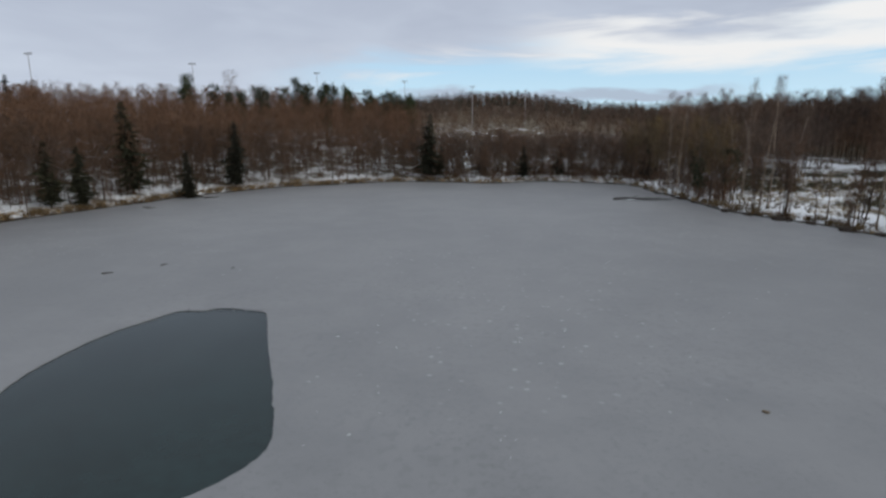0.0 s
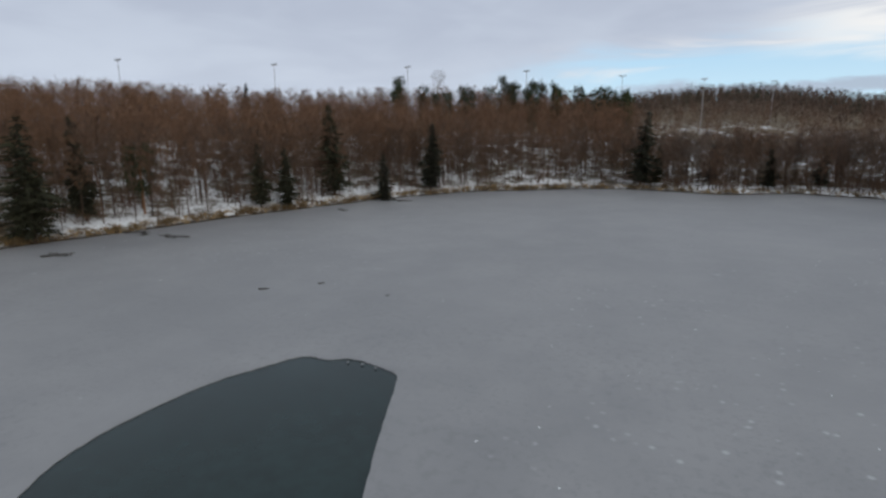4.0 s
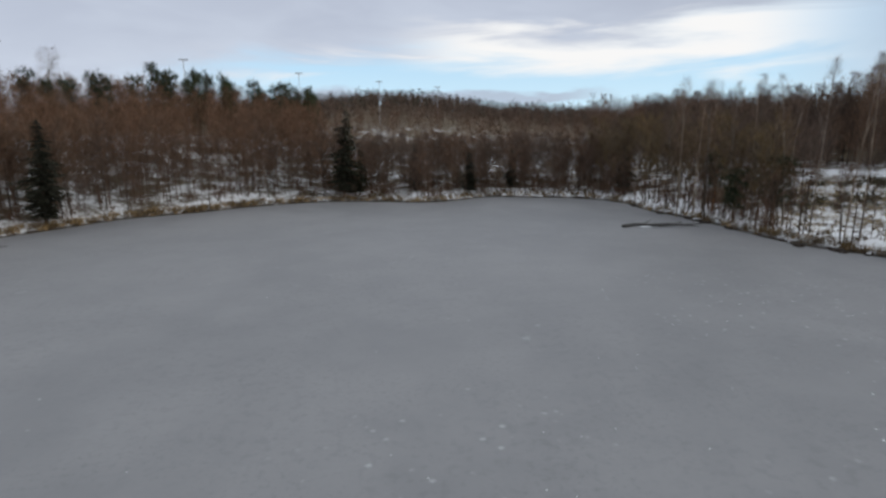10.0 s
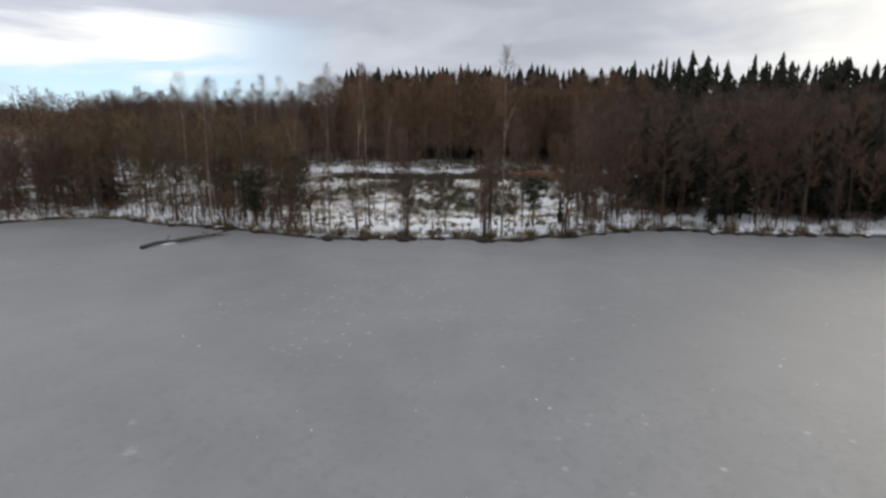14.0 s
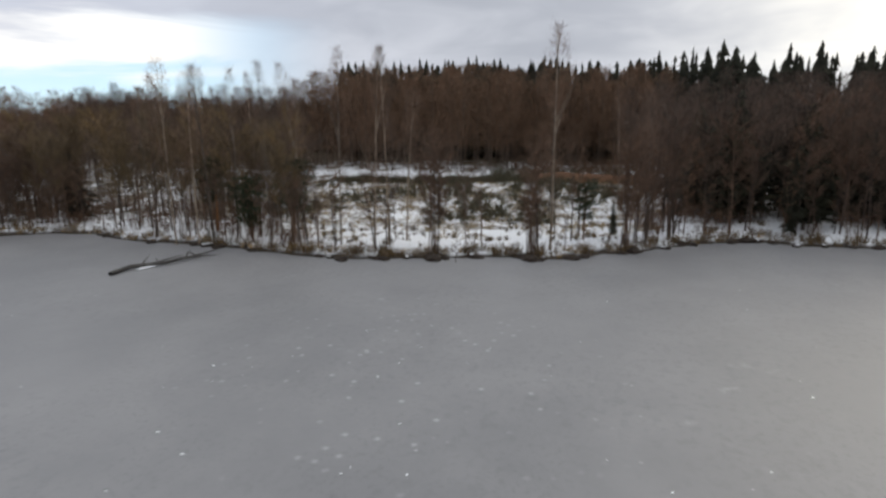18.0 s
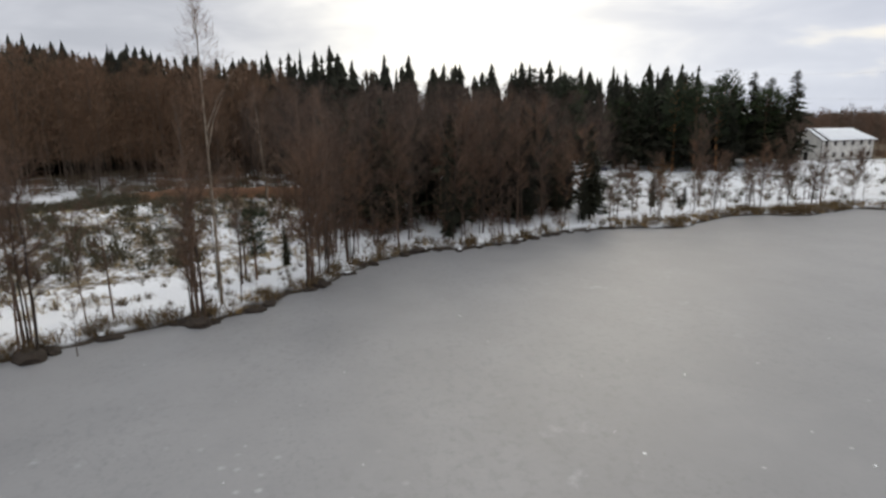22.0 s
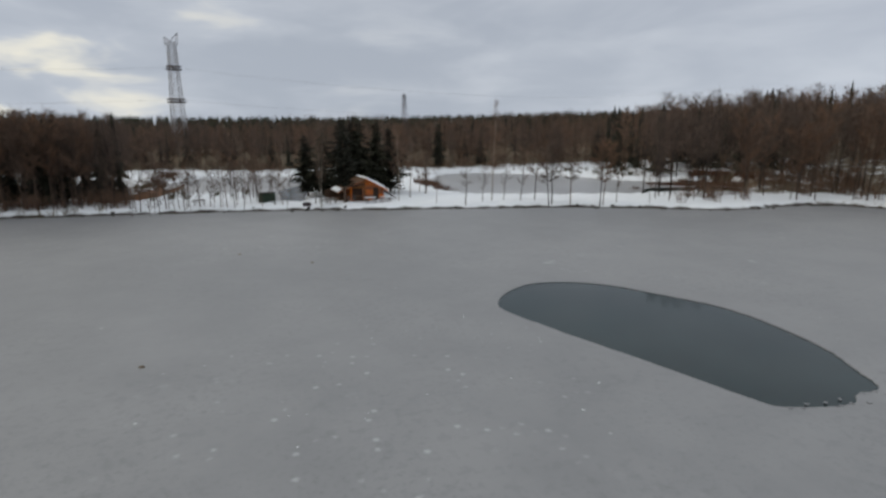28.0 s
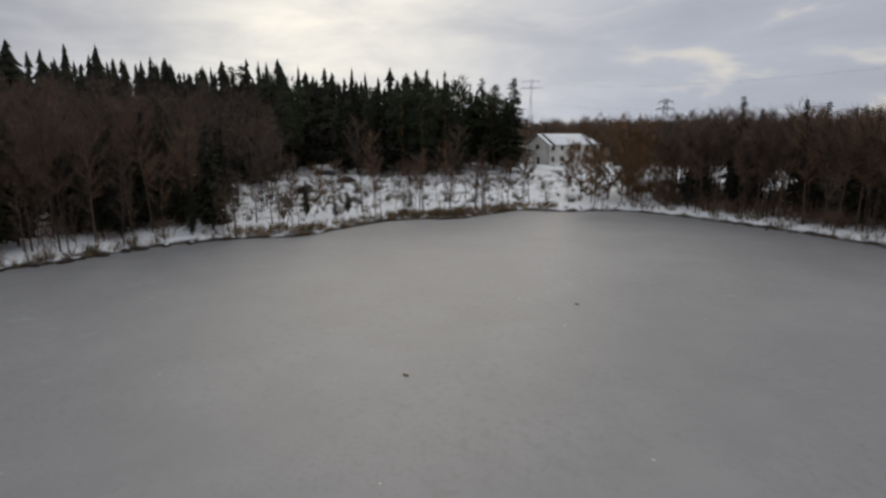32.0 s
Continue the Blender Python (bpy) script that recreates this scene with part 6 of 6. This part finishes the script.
FLAKES = [lump("snow_clod", 820 + i, 0.11, 0.2, M_SNOW) for i in range(3)]
rng = np.random.default_rng(77)
spots = [(2.3, 19.8), (2.9, 19.8), (20.8, 73), (20.2, 75), (2.5, 20.1)]
for cx, cy, n, spread in ((22, 64, 34, 9), (5, 33, 26, 9), (-3, 22, 14, 6), (-46, 60, 34, 9), (20, 40, 20, 9), (-1, 50, 18, 8), (-20, 44, 8, 4)):
    spots += [(cx + spread * a, cy + spread * b) for a, b in rng.normal(size=(n, 2))]
ok = away(np.array(spots), HOLE_LINE) > 0.8
ok &= away(np.array(spots), SHORE) < -3
for (x, y), good in zip(spots, ok):
    if good:
        s = 0.2 + 0.36 * rng.random() ** 2
        ob = new("snow_clod", FLAKES[rng.integers(3)])
        ob.matrix_basis = pose(x, y, 0.005, 0, 0, rng.random() * 360) @ Matrix.Diagonal((s * 1.5, s, s * 0.6, 1))
        tagged(ob, "small white clod of snow on the grey ice", "snow clod", "snow clods on the ice")
# broken plates along the far rim of the hole
for n in range(11):
    f = (n + 0.9 * rng.random()) / 11
    x, y = -18.0 + 5.6 * f + 0.2 * math.sin(5 * n), 36.05 + 0.55 * math.sin(3.1 * min(1, f * 1.2)) - 0.25 * f + 0.25 * rng.normal()
    bm = bmesh.new()
    k = 5 + n % 3
    vs = [bm.verts.new((0.13 * (0.4 + 0.9 * rng.random()) * math.cos(6.283 * i / k), 0.09 * (0.4 + 0.9 * rng.random()) * math.sin(6.283 * i / k), 0)) for i in range(k)]
    face = bm.faces.new(vs)
    up_face = bmesh.ops.extrude_face_region(bm, geom=[face])
    bmesh.ops.translate(bm, vec=(0, 0, 0.02), verts=[v for v in up_face["geom"] if isinstance(v, bmesh.types.BMVert)])
    bmesh.ops.recalc_face_normals(bm, faces=bm.faces)
    me = bpy.data.meshes.new("ice_plate")
    bm.to_mesh(me), bm.free()
    me.materials.append(M_ICE)
    ob = new("ice_plate", me)
    ob.matrix_basis = pose(x, y, 0.012, rng.normal() * 3, rng.normal() * 3, rng.random() * 360)
    tagged(ob, "small broken plate of ice at the hole's rim", "ice plate", "broken plates round the hole")

M_TARP = material("dark_blue_sheet", (0.022, 0.026, 0.05), 0.5, 0.8, 0.35, 0.03)
for n, (x, y, mat, said) in enumerate([(121.5, -8.6, M_TARP, "heap under a dark blue sheet in the snowy clearing"), (112, -9.2, M_DARKWOOD, "dark brown heap of old boards in the snowy clearing")]):
    ob = new("covered_heap", lump("covered_heap", 860 + n, 2.0, 0.45, mat))
    ob.matrix_basis = pose(x, y, float(ground([(x, y)])[0][0]) + 0.2, 0, 0, 60)
    tagged(ob, said, "heap")
STONES = [lump("stone", 840 + i, 0.32, 0.6, M_STONE) for i in range(4)]
rng = np.random.default_rng(91)
line = SHORE[(SHORE[:, 1] < -10) & (SHORE[:, 0] < 66)]
for n in range(110):
    p = line[rng.integers(len(line))] + rng.normal(size=2) * 0.5
    s = 0.4 + 0.9 * rng.random() ** 2
    ob = new("stone", STONES[n % 4])
    ob.matrix_basis = pose(p[0], p[1], max(0.02, float(ground([p])[0][0])), 0, 0, rng.random() * 360) @ Matrix.Diagonal((s, s, s, 1))
    tagged(ob, "dark wet stone at the foot of the snowy dam", "stone", "stones along the dam")


def mound(name, label, line, width, height, mat, seed):
    """A long uneven bank of earth along a line."""
    rng, rows = np.random.default_rng(seed), []
    line = np.array(line, float)
    k = np.linspace(0, len(line) - 1, 40)
    path = np.column_stack([np.interp(k, range(len(line)), line[:, c]) for c in (0, 1)])
    d = np.gradient(path, axis=0)
    side = np.column_stack([d[:, 1], -d[:, 0]]) / np.linalg.norm(d, axis=1)[:, None]
    us = np.linspace(-1, 1, 9)
    for i, (p, n2) in enumerate(zip(path, side)):
        end = math.sin(math.pi * min(1, max(0, i / 39))) ** 0.4 if 0 < i < 39 else 0.0
        q = p + np.outer(us * width, n2)
        z = ground(q)[0] - 0.15 + height * end * (1 - us**2) * (0.85 + 0.2 * rng.random(9))
        rows.append(np.column_stack([q, z]))
    v = np.concatenate(rows)
    i = (np.arange(39)[:, None] * 9 + np.arange(8)[None]).ravel()
    tris = np.concatenate([np.stack([i, i + 1, i + 10], 1), np.stack([i, i + 10, i + 9], 1)])
    tagged(new(name, mesh_of(name, v, tris, [mat], smooth=True)), label, "earth bank")


mound("earth_bank", "reddish bare earth bank at the foot of the forest", [(96, 86), (101, 70), (102, 55), (99, 42)], 2.6, 1.7, M_SOIL, 5)
mound("earth_bank", "rust-brown earth bank beside the frozen pond", [(31, -49), (25, -52), (22.5, -70), (20.5, -92)], 2.2, 1.2, M_SOIL, 9)
mound("islet", "low dark islet of roots and snow at the shore", [(4, 130.5), (8.5, 126.3), (13, 126.0), (17, 130.5)], 1.7, 0.65, M_STONE, 7)


def log_stack(x, y, turn):
    z = float(ground([(x, y)])[0][0])
    root = new("log_stack")
    root.matrix_basis = pose(x, y, z, 0, 0, turn)
    n = 0
    for row in range(3):
        for k in range(5 - row):
            s = Soup()
            yy, zz = (k - (4 - row) / 2) * 0.42, 0.2 + 0.36 * row
            s.tube([(-2.6 + 0.15 * (n % 3), yy, zz), (2.6 + 0.12 * (n % 4), yy + 0.05, zz)], [0.21, 0.18], 7)
            part("log", s.mesh("log", M_STONE), None, root)
            n += 1
    return tagged(root, "stack of dark felled logs in the snowy clearing", "log stack")


log_stack(103, 2, -35)

# ---- root mounds and clods along the east bank ----
MOUNDS = [lump("root_mound", 880 + i, 0.9, 0.42, M_SOILDARK) for i in range(4)]
CAPS = [lump("snow_cap", 890 + i, 0.5, 0.3, M_SNOW) for i in range(3)]
rng = np.random.default_rng(131)
east = SHORE[(SHORE[:, 0] > 40) & (SHORE[:, 1] > 20) & (SHORE[:, 1] < 118)]
places = [(46.6, 75.0), (51.0, 66.3), (49.9, 66.6), (44.8, 95.4), (43.8, 98.8), (57.0, 58.1), (62.2, 54.3), (45.9, 80.2), (44.5, 88.2), (66.4, 47.4)]
places += [tuple(east[rng.integers(len(east))] + rng.normal(size=2) * 0.25) for _ in range(46)]
for n, (x, y) in enumerate(places):
    big = n < 10
    size = 0.85 + 0.35 * rng.random() if big else 0.35 + 0.5 * rng.random()
    root = new("root_mound")
    root.matrix_basis = pose(x, y, 0.12 if big else 0.06, 0, 0, rng.random() * 360) @ Matrix.Diagonal((size * 1.3, size, size, 1))
    part("soil", MOUNDS[n % 4], None, root)
    roots = part("roots", shrub(900 + n % 5, 0.55, 22, 40, 0.05).mesh("roots", M_SHRUB), None, root)
    roots.location = (0, 0, 0.12)
    if n % 3 == 0 and not big:
        cap = part("snow_cap", CAPS[n % 3], None, root)
        cap.location = (0.2, 0.1, 0.32)
    tagged(root, "dark mound of soil and roots at the ice's edge", "root mound", "root mounds along the bank")
